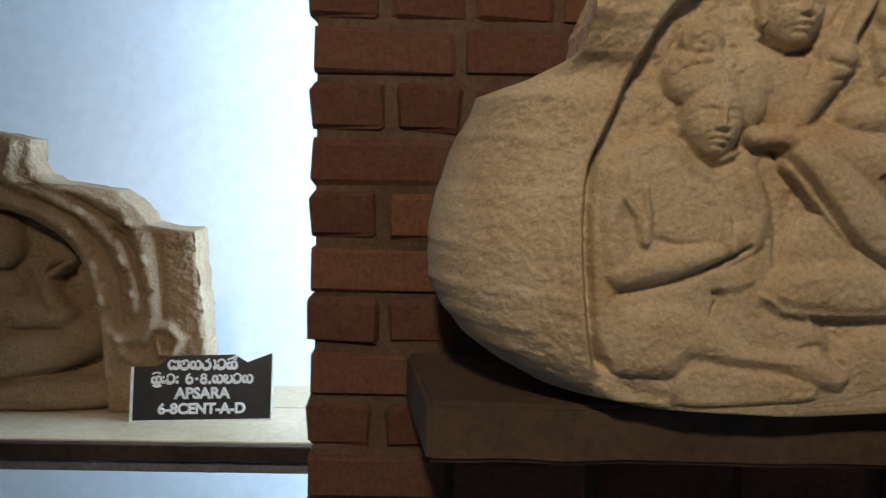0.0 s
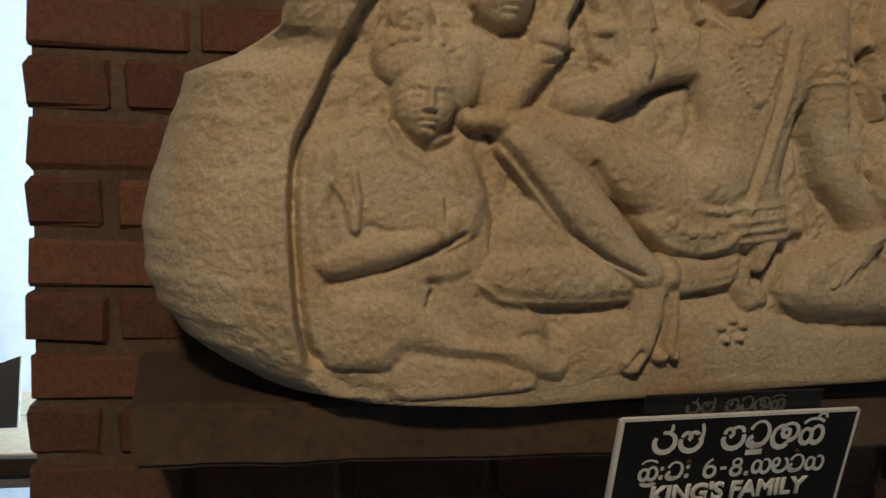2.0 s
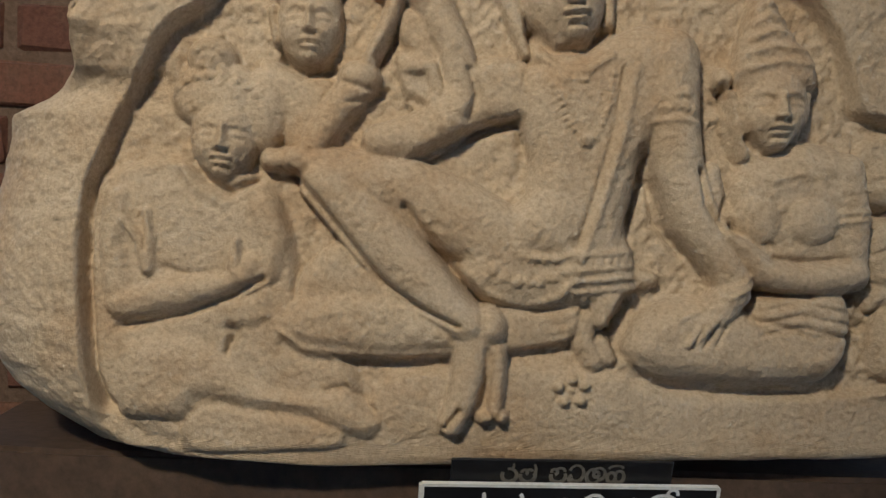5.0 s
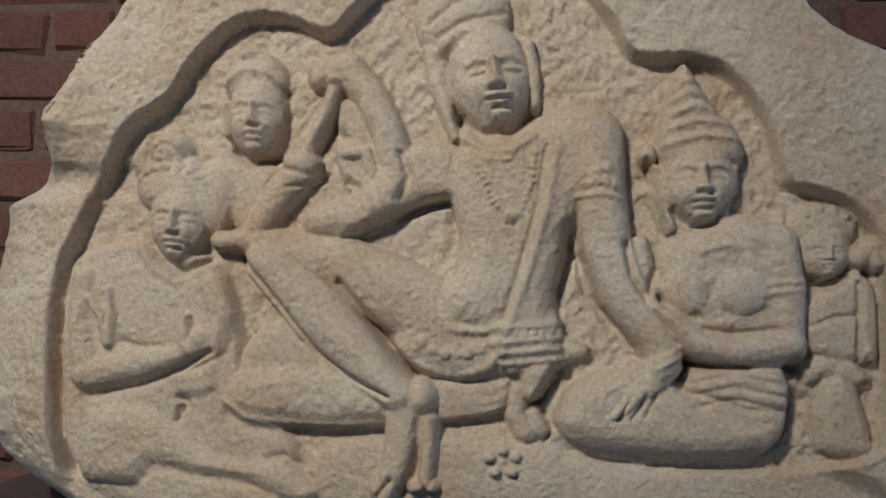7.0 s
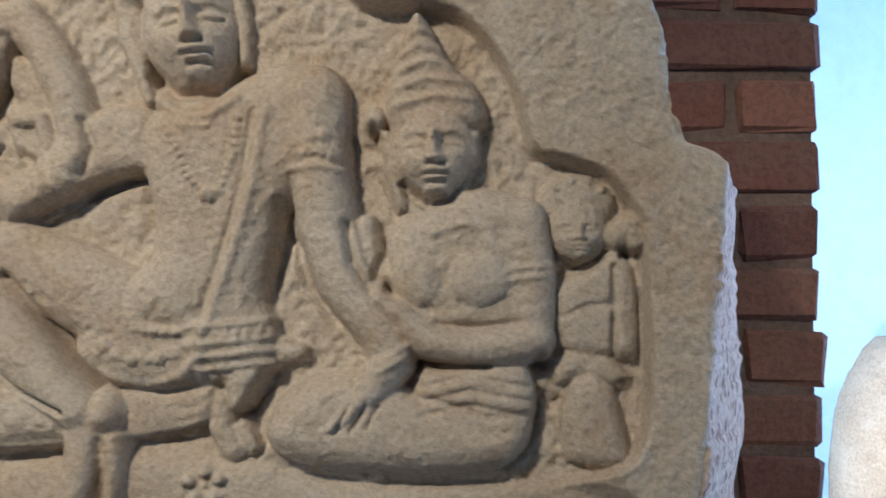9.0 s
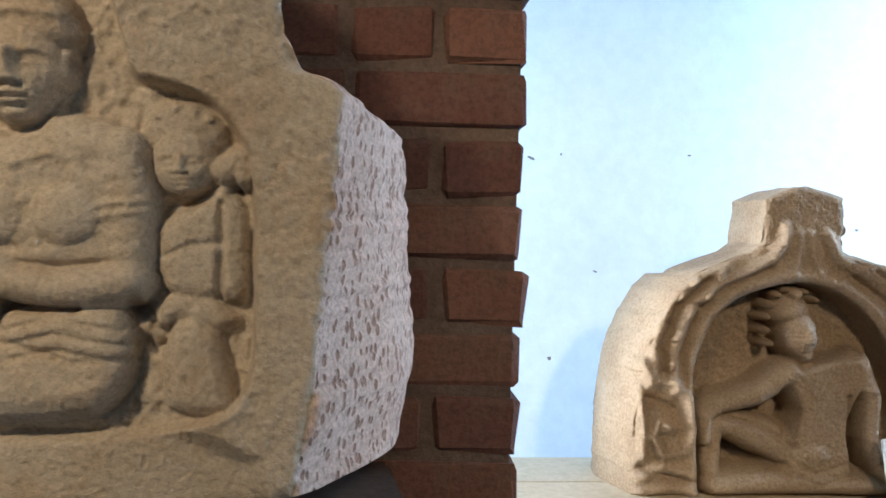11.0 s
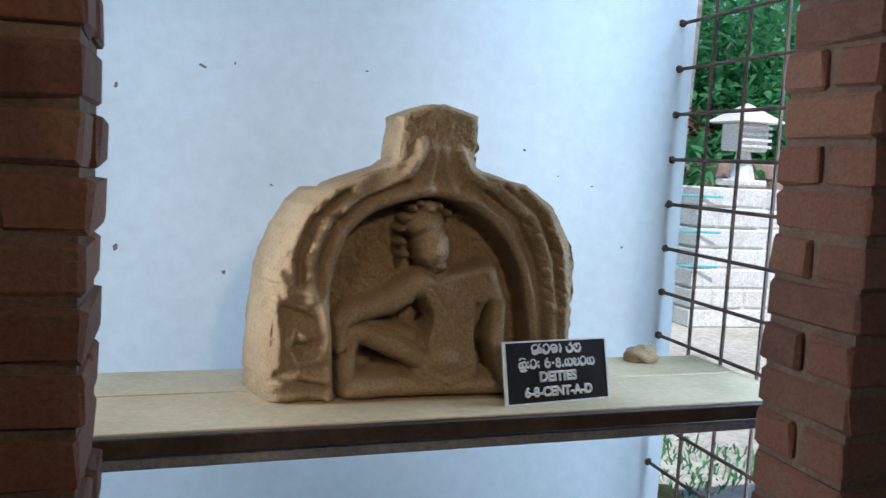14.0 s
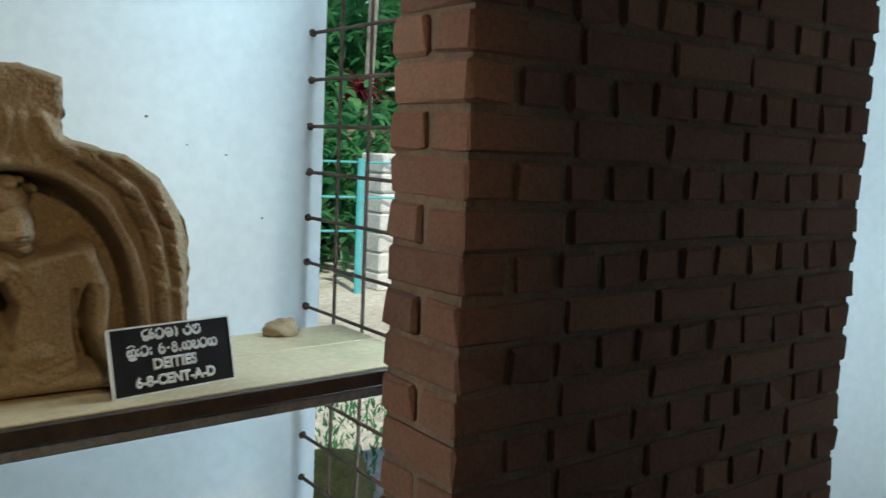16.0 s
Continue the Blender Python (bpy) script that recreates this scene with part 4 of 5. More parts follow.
def carve_deity(s):
    # arched recess
    s.region([(1.721, 1.102), (1.715, 1.227), (1.705, 1.309), (1.710, 1.370), (1.735, 1.440), (1.783, 1.482), (1.844, 1.502), (1.897, 1.511), (1.961, 1.495), (2.019, 1.451), (2.055, 1.388), (2.076, 1.314), (2.087, 1.227), (2.099, 1.095)], -0.062, 0.006)
    # bands of the arch
    s.ridge((1.707, 1.144, 0.0088), (1.703, 1.227, 0.0088), (1.691, 1.309, 0.0098), (1.696, 1.375, 0.0098), (1.723, 1.450, 0.0098), (1.776, 1.494, 0.0098), (1.843, 1.517, 0.0098), (1.896, 1.525, 0.0098), (1.964, 1.509, 0.0098), (2.029, 1.464, 0.0098), (2.068, 1.394, 0.0098), (2.092, 1.314, 0.0098), (2.103, 1.227, 0.0088), (2.112, 1.139, 0.0088), 0.012)
    s.ridge((1.670, 1.324, 0.0117), (1.667, 1.390, 0.0117), (1.690, 1.458, 0.0127), (1.738, 1.504, 0.0127), (1.791, 1.525, 0.0117), (1.837, 1.551, 0.0107), (1.859, 1.582, 0.0098), (1.861, 1.609, 0.0078), 0.014)
    s.ridge((1.636, 1.349, 0.0098), (1.634, 1.409, 0.0117), (1.659, 1.474, 0.0127), (1.709, 1.519, 0.0117), (1.759, 1.535, 0.0088), 0.012)
    s.ridge((1.875, 1.528, 0.0078), (1.885, 1.559, 0.0088), (1.885, 1.595, 0.0088), 0.01)
    s.ridge((1.923, 1.530, 0.0078), (1.911, 1.560, 0.0088), (1.904, 1.596, 0.0088), 0.01)
    s.ridge((1.934, 1.597, 0.0088), (1.953, 1.562, 0.0107), (1.987, 1.538, 0.0117), (2.038, 1.523, 0.0127), (2.087, 1.474, 0.0127), (2.117, 1.400, 0.0127), (2.131, 1.314, 0.0117), (2.135, 1.227, 0.0098), 0.014)
    s.ridge((2.003, 1.549, 0.0088), (2.060, 1.536, 0.0107), (2.111, 1.491, 0.0117), (2.143, 1.422, 0.0117), (2.155, 1.336, 0.0107), (2.157, 1.249, 0.0098), 0.012)
    s.groove((1.688, 1.329, 0.0049), (1.683, 1.390, 0.0049), (1.707, 1.456, 0.0049), (1.757, 1.501, 0.0049), (1.837, 1.535, 0.0049), 0.01)
    s.groove((1.651, 1.349, 0.0049), (1.650, 1.399, 0.0049), (1.675, 1.468, 0.0049), (1.725, 1.512, 0.0049), 0.01)
    s.groove((1.988, 1.523, 0.0049), (2.053, 1.478, 0.0049), (2.092, 1.400, 0.0049), (2.110, 1.314, 0.0049), (2.120, 1.216, 0.0049), 0.01)
    s.groove((2.021, 1.534, 0.0049), (2.088, 1.490, 0.0049), (2.128, 1.411, 0.0049), (2.143, 1.314, 0.0049), 0.008)
    # foliage curls on the bands
    s.swelling(1.660, 1.364, 0.0107, 0.0078, 0.008, 0.9)
    s.swelling(1.670, 1.415, 0.0107, 0.0078, 0.008, 0.9)
    s.swelling(1.694, 1.451, 0.0107, 0.0078, 0.008, 0.9)
    s.swelling(1.726, 1.482, 0.0107, 0.0078, 0.008, 0.9)
    s.swelling(1.681, 1.480, 0.0107, 0.0078, 0.008, 0.9)
    s.swelling(1.701, 1.509, 0.0107, 0.0078, 0.008, 0.9)
    s.swelling(1.745, 1.521, 0.0107, 0.0078, 0.008, 0.9)
    s.swelling(2.059, 1.489, 0.0107, 0.0078, 0.008, -0.9)
    s.swelling(2.095, 1.442, 0.0107, 0.0078, 0.008, -0.9)
    s.swelling(2.112, 1.379, 0.0107, 0.0078, 0.008, -0.9)
    s.swelling(2.122, 1.314, 0.0107, 0.0078, 0.008, -0.9)
    s.swelling(2.120, 1.454, 0.0107, 0.0078, 0.008, -0.9)
    s.swelling(2.142, 1.379, 0.0107, 0.0078, 0.008, -0.9)
    s.swelling(2.148, 1.304, 0.0107, 0.0078, 0.008, -0.9)
    s.groove((1.638, 1.393, 0.0039), (1.651, 1.385, 0.0039), 0.006)
    s.groove((1.654, 1.438, 0.0039), (1.667, 1.431, 0.0039), 0.006)
    s.groove((1.705, 1.471, 0.0039), (1.718, 1.463, 0.0039), 0.006)
    s.groove((2.069, 1.469, 0.0039), (2.083, 1.461, 0.0039), 0.006)
    s.groove((2.096, 1.415, 0.0039), (2.110, 1.407, 0.0039), 0.006)
    s.groove((2.110, 1.351, 0.0039), (2.124, 1.342, 0.0039), 0.006)
    s.groove((2.124, 1.421, 0.0039), (2.138, 1.413, 0.0039), 0.006)
    s.groove((2.142, 1.346, 0.0039), (2.157, 1.337, 0.0039), 0.006)
    # volute at the foot of the arch
    s.ridge((1.614, 1.368, 0.0098), (1.629, 1.334, 0.0098), (1.665, 1.337, 0.0098), (1.693, 1.309, 0.0107), (1.701, 1.258, 0.0107), (1.687, 1.217, 0.0107), (1.652, 1.212, 0.0098), (1.633, 1.243, 0.0088), (1.645, 1.270, 0.0078), (1.669, 1.258, 0.0078), 0.016)
    s.ridge((1.610, 1.308, 0.0088), (1.618, 1.258, 0.0088), (1.617, 1.207, 0.0088), 0.014)
    s.ridge((1.624, 1.176, 0.0117), (1.653, 1.191, 0.0107), (1.695, 1.181, 0.0107), 0.014)
    s.ridge((1.620, 1.145, 0.0107), (1.665, 1.157, 0.0107), (1.701, 1.150, 0.0098), 0.012)
    s.groove((1.623, 1.308, 0.0059), (1.649, 1.299, 0.0059), (1.671, 1.289, 0.0059), 0.01)
    s.groove((1.615, 1.187, 0.0059), (1.659, 1.174, 0.0059), (1.706, 1.165, 0.0059), 0.01)
    s.swelling(1.656, 1.256, 0.0117, 0.0117, 0.01, 0)
    # seated figure
    s.mass(0.01, 0.016, (1.865, 1.361), (1.911, 1.375), (1.970, 1.384), (2.016, 1.394), (2.028, 1.345), (1.997, 1.313), (1.981, 1.249), (1.993, 1.173), (1.919, 1.157), (1.870, 1.174), (1.877, 1.238), (1.893, 1.290), (1.874, 1.327))
    s.tube(0.008, (1.905, 1.387, 0.0228), (1.912, 1.362, 0.0290))
    s.tube(0.014, (1.885, 1.357, 0.0290), (1.815, 1.315, 0.0259), (1.749, 1.297, 0.0238), (1.727, 1.277, 0.0228), (1.727, 1.236, 0.0155))
    s.tube(0.014, (1.999, 1.372, 0.0290), (2.024, 1.313, 0.0259), (2.022, 1.246, 0.0228), (2.039, 1.192, 0.0207), (2.062, 1.157, 0.0166))
    s.tube(0.008, (1.916, 1.206, 0.0414), (1.838, 1.238, 0.0373), (1.774, 1.263, 0.0290), (1.748, 1.262, 0.0249))
    s.tube(0.006, (1.745, 1.252, 0.0249), (1.741, 1.201, 0.0228), (1.745, 1.158, 0.0207))
    s.tube(0.015, (1.747, 1.158, 0.0269), (1.864, 1.168, 0.0331), (1.974, 1.165, 0.0290), (2.082, 1.157, 0.0207))
    s.dome(0.018, 1.921, 1.216, 0.0508, 0.0410, 0)
    s.dome(0.01, 1.879, 1.462, 0.0430, 0.0332, 0)
    s.dome(0.008, 1.885, 1.490, 0.0195, 0.0176, 0)
    s.dome(0.026, 1.894, 1.421, 0.0371, 0.0489, 0.06)
    s.face(1.894, 1.423, 0.0371, 0.0469, 0.06, 0.1, 1.2)
    s.dome(0.002, 1.842, 1.471, 0.0107, 0.0088, 0)
    s.dome(0.002, 1.835, 1.450, 0.0107, 0.0088, 0)
    s.dome(0.002, 1.836, 1.427, 0.0107, 0.0088, 0)
    s.dome(0.002, 1.842, 1.404, 0.0107, 0.0088, 0)
    s.dome(0.002, 1.854, 1.489, 0.0107, 0.0088, 0)
    s.dome(0.002, 1.868, 1.499, 0.0107, 0.0088, 0)
    s.dome(0.002, 1.903, 1.495, 0.0107, 0.0088, 0)
    s.dome(0.002, 1.922, 1.481, 0.0107, 0.0088, 0)
    s.groove((1.870, 1.388, 0.0068), (1.897, 1.366, 0.0078), (1.935, 1.379, 0.0068), 0.02)
    s.groove((1.865, 1.327, 0.0059), (1.889, 1.290, 0.0059), (1.872, 1.243, 0.0059), 0.014)
    s.groove((1.981, 1.313, 0.0059), (1.981, 1.249, 0.0059), (2.000, 1.184, 0.0059), 0.014)
    s.groove((1.762, 1.277, 0.0049), (1.837, 1.257, 0.0059), (1.880, 1.227, 0.0059), 0.012)
    s.groove((1.781, 1.227, 0.0068), (1.857, 1.193, 0.0068), 0.014)
    s.groove((1.885, 1.353, 0.0039), (1.921, 1.303, 0.0039), (1.948, 1.354, 0.0039), 0.003)
    s.groove((1.879, 1.206, 0.0039), (1.923, 1.182, 0.0039), (1.980, 1.201, 0.0039), 0.004)
    s.groove((1.880, 1.185, 0.0039), (1.929, 1.163, 0.0039), (1.989, 1.180, 0.0039), 0.004)
    s.ridge((1.813, 1.340, 0.0039), (1.827, 1.295, 0.0039), 0.003)
    s.ridge((2.002, 1.329, 0.0039), (2.050, 1.326, 0.0039), 0.003)
    s.groove((1.765, 1.227, 0.0068), (1.841, 1.198, 0.0078), (1.874, 1.174, 0.0059), 0.01)
    s.groove((1.726, 1.268, 0.0029), (1.717, 1.248, 0.0029), 0.003)
    s.groove((1.734, 1.254, 0.0029), (1.725, 1.233, 0.0029), 0.003)
    s.groove((1.742, 1.240, 0.0029), (1.733, 1.219, 0.0029), 0.003)


def carve_apsara(s):
    # sunken ground of the arch
    s.region([(-1.313, 1.025), (-1.294, 1.338), (-1.193, 1.439), (-1.000, 1.478), (-0.841, 1.467), (-0.777, 1.443), (-0.722, 1.408), (-0.682, 1.352), (-0.662, 1.286), (-0.650, 1.219), (-0.648, 1.105), (-0.644, 1.037)], -0.055, 0.007)
    # bands of the arch
    s.ridge((-0.947, 1.493, 0.0120), (-0.840, 1.488, 0.0131), (-0.777, 1.468, 0.0131), (-0.715, 1.437, 0.0142), (-0.677, 1.385, 0.0153), (-0.655, 1.319, 0.0153), (-0.645, 1.241, 0.0142), (-0.642, 1.151, 0.0131), 0.014)
    s.ridge((-0.818, 1.521, 0.0120), (-0.744, 1.493, 0.0153), (-0.670, 1.453, 0.0164), (-0.619, 1.400, 0.0164), (-0.589, 1.341, 0.0164), (-0.586, 1.282, 0.0153), 0.016)
    s.ridge((-0.765, 1.523, 0.0110), (-0.679, 1.499, 0.0131), (-0.613, 1.468, 0.0142), (-0.573, 1.410, 0.0142), (-0.557, 1.333, 0.0142), (-0.553, 1.266, 0.0131), (-0.575, 1.237, 0.0110), 0.013)
    s.ridge((-0.861, 1.512, 0.0110), (-0.828, 1.545, 0.0131), (-0.818, 1.586, 0.0131), 0.014)
    s.groove((-0.776, 1.490, 0.0055), (-0.702, 1.456, 0.0055), (-0.651, 1.397, 0.0066), (-0.623, 1.331, 0.0066), (-0.617, 1.253, 0.0066), 0.01)
    s.groove((-0.712, 1.499, 0.0055), (-0.632, 1.452, 0.0055), (-0.590, 1.387, 0.0055), (-0.570, 1.310, 0.0055), 0.01)
    s.groove((-0.543, 1.421, 0.0066), (-0.535, 1.333, 0.0077), (-0.531, 1.266, 0.0066), 0.006)
    # curl at the foot
    s.ridge((-0.569, 1.220, 0.0099), (-0.551, 1.243, 0.0099), (-0.520, 1.246, 0.0110), (-0.501, 1.222, 0.0110), (-0.512, 1.193, 0.0099), (-0.536, 1.193, 0.0088), (-0.540, 1.215, 0.0088), 0.016)
    s.ridge((-0.625, 1.231, 0.0110), (-0.614, 1.191, 0.0120), (-0.582, 1.175, 0.0110), 0.012)
    s.ridge((-0.614, 1.220, 0.0099), (-0.586, 1.220, 0.0099), 0.012)
    s.swelling(-0.663, 1.364, 0.0120, 0.0088, 0.008, -0.8)
    s.swelling(-0.649, 1.297, 0.0120, 0.0088, 0.008, -0.8)
    s.swelling(-0.713, 1.426, 0.0120, 0.0088, 0.008, -0.8)
    s.swelling(-0.612, 1.376, 0.0120, 0.0088, 0.008, -0.8)
    s.swelling(-0.594, 1.310, 0.0120, 0.0088, 0.008, -0.8)
    s.swelling(-0.691, 1.470, 0.0120, 0.0088, 0.008, -0.8)
    s.swelling(-0.600, 1.447, 0.0120, 0.0088, 0.008, -0.8)
    s.swelling(-0.568, 1.377, 0.0120, 0.0088, 0.008, -0.8)
    s.groove((-0.678, 1.375, 0.0044), (-0.664, 1.384, 0.0044), 0.006)
    s.groove((-0.659, 1.326, 0.0044), (-0.646, 1.335, 0.0044), 0.006)
    s.groove((-0.651, 1.270, 0.0044), (-0.638, 1.280, 0.0044), 0.006)
    s.groove((-0.628, 1.415, 0.0044), (-0.615, 1.424, 0.0044), 0.006)
    s.groove((-0.604, 1.349, 0.0044), (-0.591, 1.359, 0.0044), 0.006)
    s.groove((-0.590, 1.416, 0.0044), (-0.577, 1.425, 0.0044), 0.006)
    s.groove((-0.568, 1.306, 0.0044), (-0.555, 1.315, 0.0044), 0.006)
    # seated nymph
    s.dome(0, -0.859, 1.403, 0.0460, 0.0569, 0)
    s.mass(-0.012, 0.055, (-1.049, 1.344), (-0.909, 1.358), (-0.824, 1.327), (-0.804, 1.261), (-0.828, 1.170), (-0.938, 1.145), (-1.067, 1.165))
    s.tube(-0.004, (-0.912, 1.258, 0.0395), (-0.826, 1.260, 0.0371), (-0.739, 1.253, 0.0279))
    s.tube(-0.004, (-0.769, 1.339, 0.0232), (-0.762, 1.295, 0.0221), (-0.739, 1.256, 0.0232))
    s.tube(-0.002, (-0.778, 1.328, 0.0104), (-0.758, 1.361, 0.0104))
    s.tube(-0.002, (-0.753, 1.339, 0.0104), (-0.720, 1.364, 0.0093))
    s.tube(0, (-0.916, 1.152, 0.0604), (-0.784, 1.185, 0.0534), (-0.696, 1.213, 0.0441))
    s.tube(0.002, (-0.984, 1.082, 0.0557), (-0.787, 1.091, 0.0464), (-0.665, 1.103, 0.0325))
    s.groove((-0.917, 1.112, 0.0077), (-0.785, 1.139, 0.0077), (-0.675, 1.162, 0.0066), 0.01)
    s.groove((-0.827, 1.215, 0.0066), (-0.739, 1.228, 0.0066), 0.01)


def king_family():
    left = [(1.301, 0.37), (1.303, 0.22), (1.308, 0.145), (1.318, 0.10), (1.342, 0.056), (1.37, 0.02), (1.40, -0.004), (1.44, -0.024), (1.50, -0.026), (1.56, -0.012), (1.62, 0.008), (1.665, 0.03),
            (1.685, 0.085), (1.71, 0.134), (1.76, 0.142), (1.84, 0.173), (1.92, 0.22), (2.0, 0.30), (2.06, 0.42)]
    right = [(1.301, 0.372), (1.309, 0.55), (1.319, 0.76), (1.330, 1.01), (1.348, 1.105), (1.45, 1.122), (1.60, 1.132), (1.695, 1.142), (1.705, 1.13), (1.716, 1.10), (1.745, 1.086),
             (1.82, 1.082), (1.85, 1.07), (1.87, 1.02), (1.90, 0.985), (1.96, 0.95), (2.02, 0.86), (2.06, 0.76)]
    s = Carving(left, right, 0.0019, -0.029)
    s.region([(0.17, 1.29), (1.09, 1.29), (1.06, 1.43), (0.17, 1.43)], -0.016, 0.012)
    carve_family(s)
    s.worn(0.0013)
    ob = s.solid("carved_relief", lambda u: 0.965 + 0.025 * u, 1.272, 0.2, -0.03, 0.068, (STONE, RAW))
    ob.location = (0, 0, 0)
    return tagged(ob, "broad limestone relief of a seated royal group standing on a ledge", "stone relief")


def deity():
    left = [(1.14, 1.604), (1.176, 1.604), (1.268, 1.604), (1.328, 1.609), (1.379, 1.62), (1.444, 1.642), (1.49, 1.67), (1.523, 1.704), (1.546, 1.759), (1.562, 1.801), (1.578, 1.823), (1.637, 1.824), (1.655, 1.825), (1.679, 1.876)]
    right = [(1.14, 2.179), (1.227, 2.173), (1.315, 2.173), (1.391, 2.176), (1.444, 2.16), (1.502, 2.125), (1.542, 2.065), (1.556, 1.986), (1.565, 1.967), (1.589, 1.963), (1.604, 1.969), (1.659, 1.965), (1.679, 1.906)]
    s = Carving(left, right, 0.0019, -0.062)
    carve_deity(s)
    s.worn(0.0016, 11)
    ob = s.solid("arched_carving", lambda u: 1.70 + 0 * u, 1.87, 0.0, 0.035, 0.0, (CARVED,), 0.03)
    ob.location.x = 0.006
    return tagged(ob, "brown stone arch carving with a seated deity, on the shelf", "stone carving")


def apsara():
    right = [(1.07, -0.44), (1.178, -0.448), (1.335, -0.464), (1.432, -0.476), (1.437, -0.519), (1.444, -0.56), (1.475, -0.583), (1.506, -0.626), (1.517, -0.679), (1.519, -0.743), (1.533, -0.775), (1.557, -0.787), (1.603, -0.789), (1.616, -0.836)]
    left = [(1.07, -1.32), (1.178, -1.312), (1.335, -1.296), (1.432, -1.284), (1.437, -1.241), (1.444, -1.2), (1.475, -1.177), (1.506, -1.134), (1.517, -1.081), (1.519, -1.017), (1.533, -0.985), (1.557, -0.973), (1.603, -0.971), (1.616, -0.924)]
    s = Carving(left, right, 0.0025, -0.055)
    carve_apsara(s)
    s.worn(0.0016, 21)
    ob = s.solid("arched_carving", lambda u: 1.70 + 0 * u, 1.80, 0.0, 0.0, 0.0, (CARVED,), 0.03)
    return tagged(ob, "brown stone arch carving of a celestial nymph, on the shelf", "stone carving")


CARVED = carved_stone("brown sandstone", (0.33, 0.235, 0.138), (0.41, 0.305, 0.195), (0.25, 0.165, 0.09), False, 0.7)
king_family()
deity()
apsara()


# ---- shelves ----
def shelf(x0, x1, z, skew):
    """Two painted boards side by side, a dark front edge and a steel rail under it."""
    root = tagged(new("display_shelf"), "cream painted plank shelf with a dark timber edge", "shelf")
    root.matrix_basis = pose(x0, 1.0, z)
    w = x1 - x0
    for name, a, b, m in (("board", 0.548, 0.758, SHELFPAINT), ("board", 0.763, 0.93, SHELFPAINT)):
        bm = box_bm((0, a, -0.03), (w, b, 0), 0.002)
        for v in bm.verts:
            v.co.y += skew * v.co.x
        part(name, bm, m, root)
    for name, a, b, z0, z1, m in (("front_edge", 0.530, 0.545, -0.032, -0.002, SHELFEDGE), ("rail", 0.545, 0.575, -0.058, -0.0335, STEEL)):
        bm = box_bm((0, a, z0), (w, b, z1), 0.002)
        for v in bm.verts:
            v.co.y += skew * v.co.x
        part(name, bm, m, root)
    return root


shelf(1.175, 2.665, 1.14, 0.05)
shelf(-1.515, -0.015, 1.07, 0.0)


def ledge():
    """A plastered slab that juts from the pier and carries the relief."""
    bm = box_bm((0, 0, -0.075), (1.24, 0.262, 0), 0.006, None, 2)
    bmesh.ops.subdivide_edges(bm, edges=[e for e in bm.edges if e.calc_length() > 0.5], cuts=30, use_grid_fill=True)
    for v in bm.verts:
        f = v.co.y / 0.262
        v.co.x -= 0.03 * (f - 0.5)
        v.co += Vector((0, (noise.noise(v.co * 9) * 0.008 - 0.002) * (1 - f), noise.noise(v.co * 11 + Vector((3, 0, 0))) * 0.004 * (1 - f) * (v.co.z < -0.04)))
    ob = part("relief_ledge", bm, LEDGE)
    ob.location = (-0.036, 1.042, 1.299)
    return tagged(ob, "stained plaster slab ledge on the brick pier under the relief", "ledge")


ledge()


# ---- signs ----
def text_bm(body, height, bold=0.0):
    c = bpy.data.curves.new("lettering", "FONT")
    c.body, c.size, c.align_x, c.bevel_depth, c.extrude = body, height, "CENTER", bold, 0.0006
    c.bevel_resolution = 0
    o = bpy.data.objects.new("lettering", c)
    scene.collection.objects.link(o)
    me = bpy.data.meshes.new_from_object(o.evaluated_get(bpy.context.evaluated_depsgraph_get()))
    b = bmesh.new()
    b.from_mesh(me)
    bpy.data.objects.remove(o)
    bpy.data.meshes.remove(me)
    return b


def arc(cx, cy, rx, ry, a0, a1, n=10):
    return [(cx + rx * math.cos(radians(a0 + (a1 - a0) * i / n)), cy + ry * math.sin(radians(a0 + (a1 - a0) * i / n))) for i in range(n + 1)]


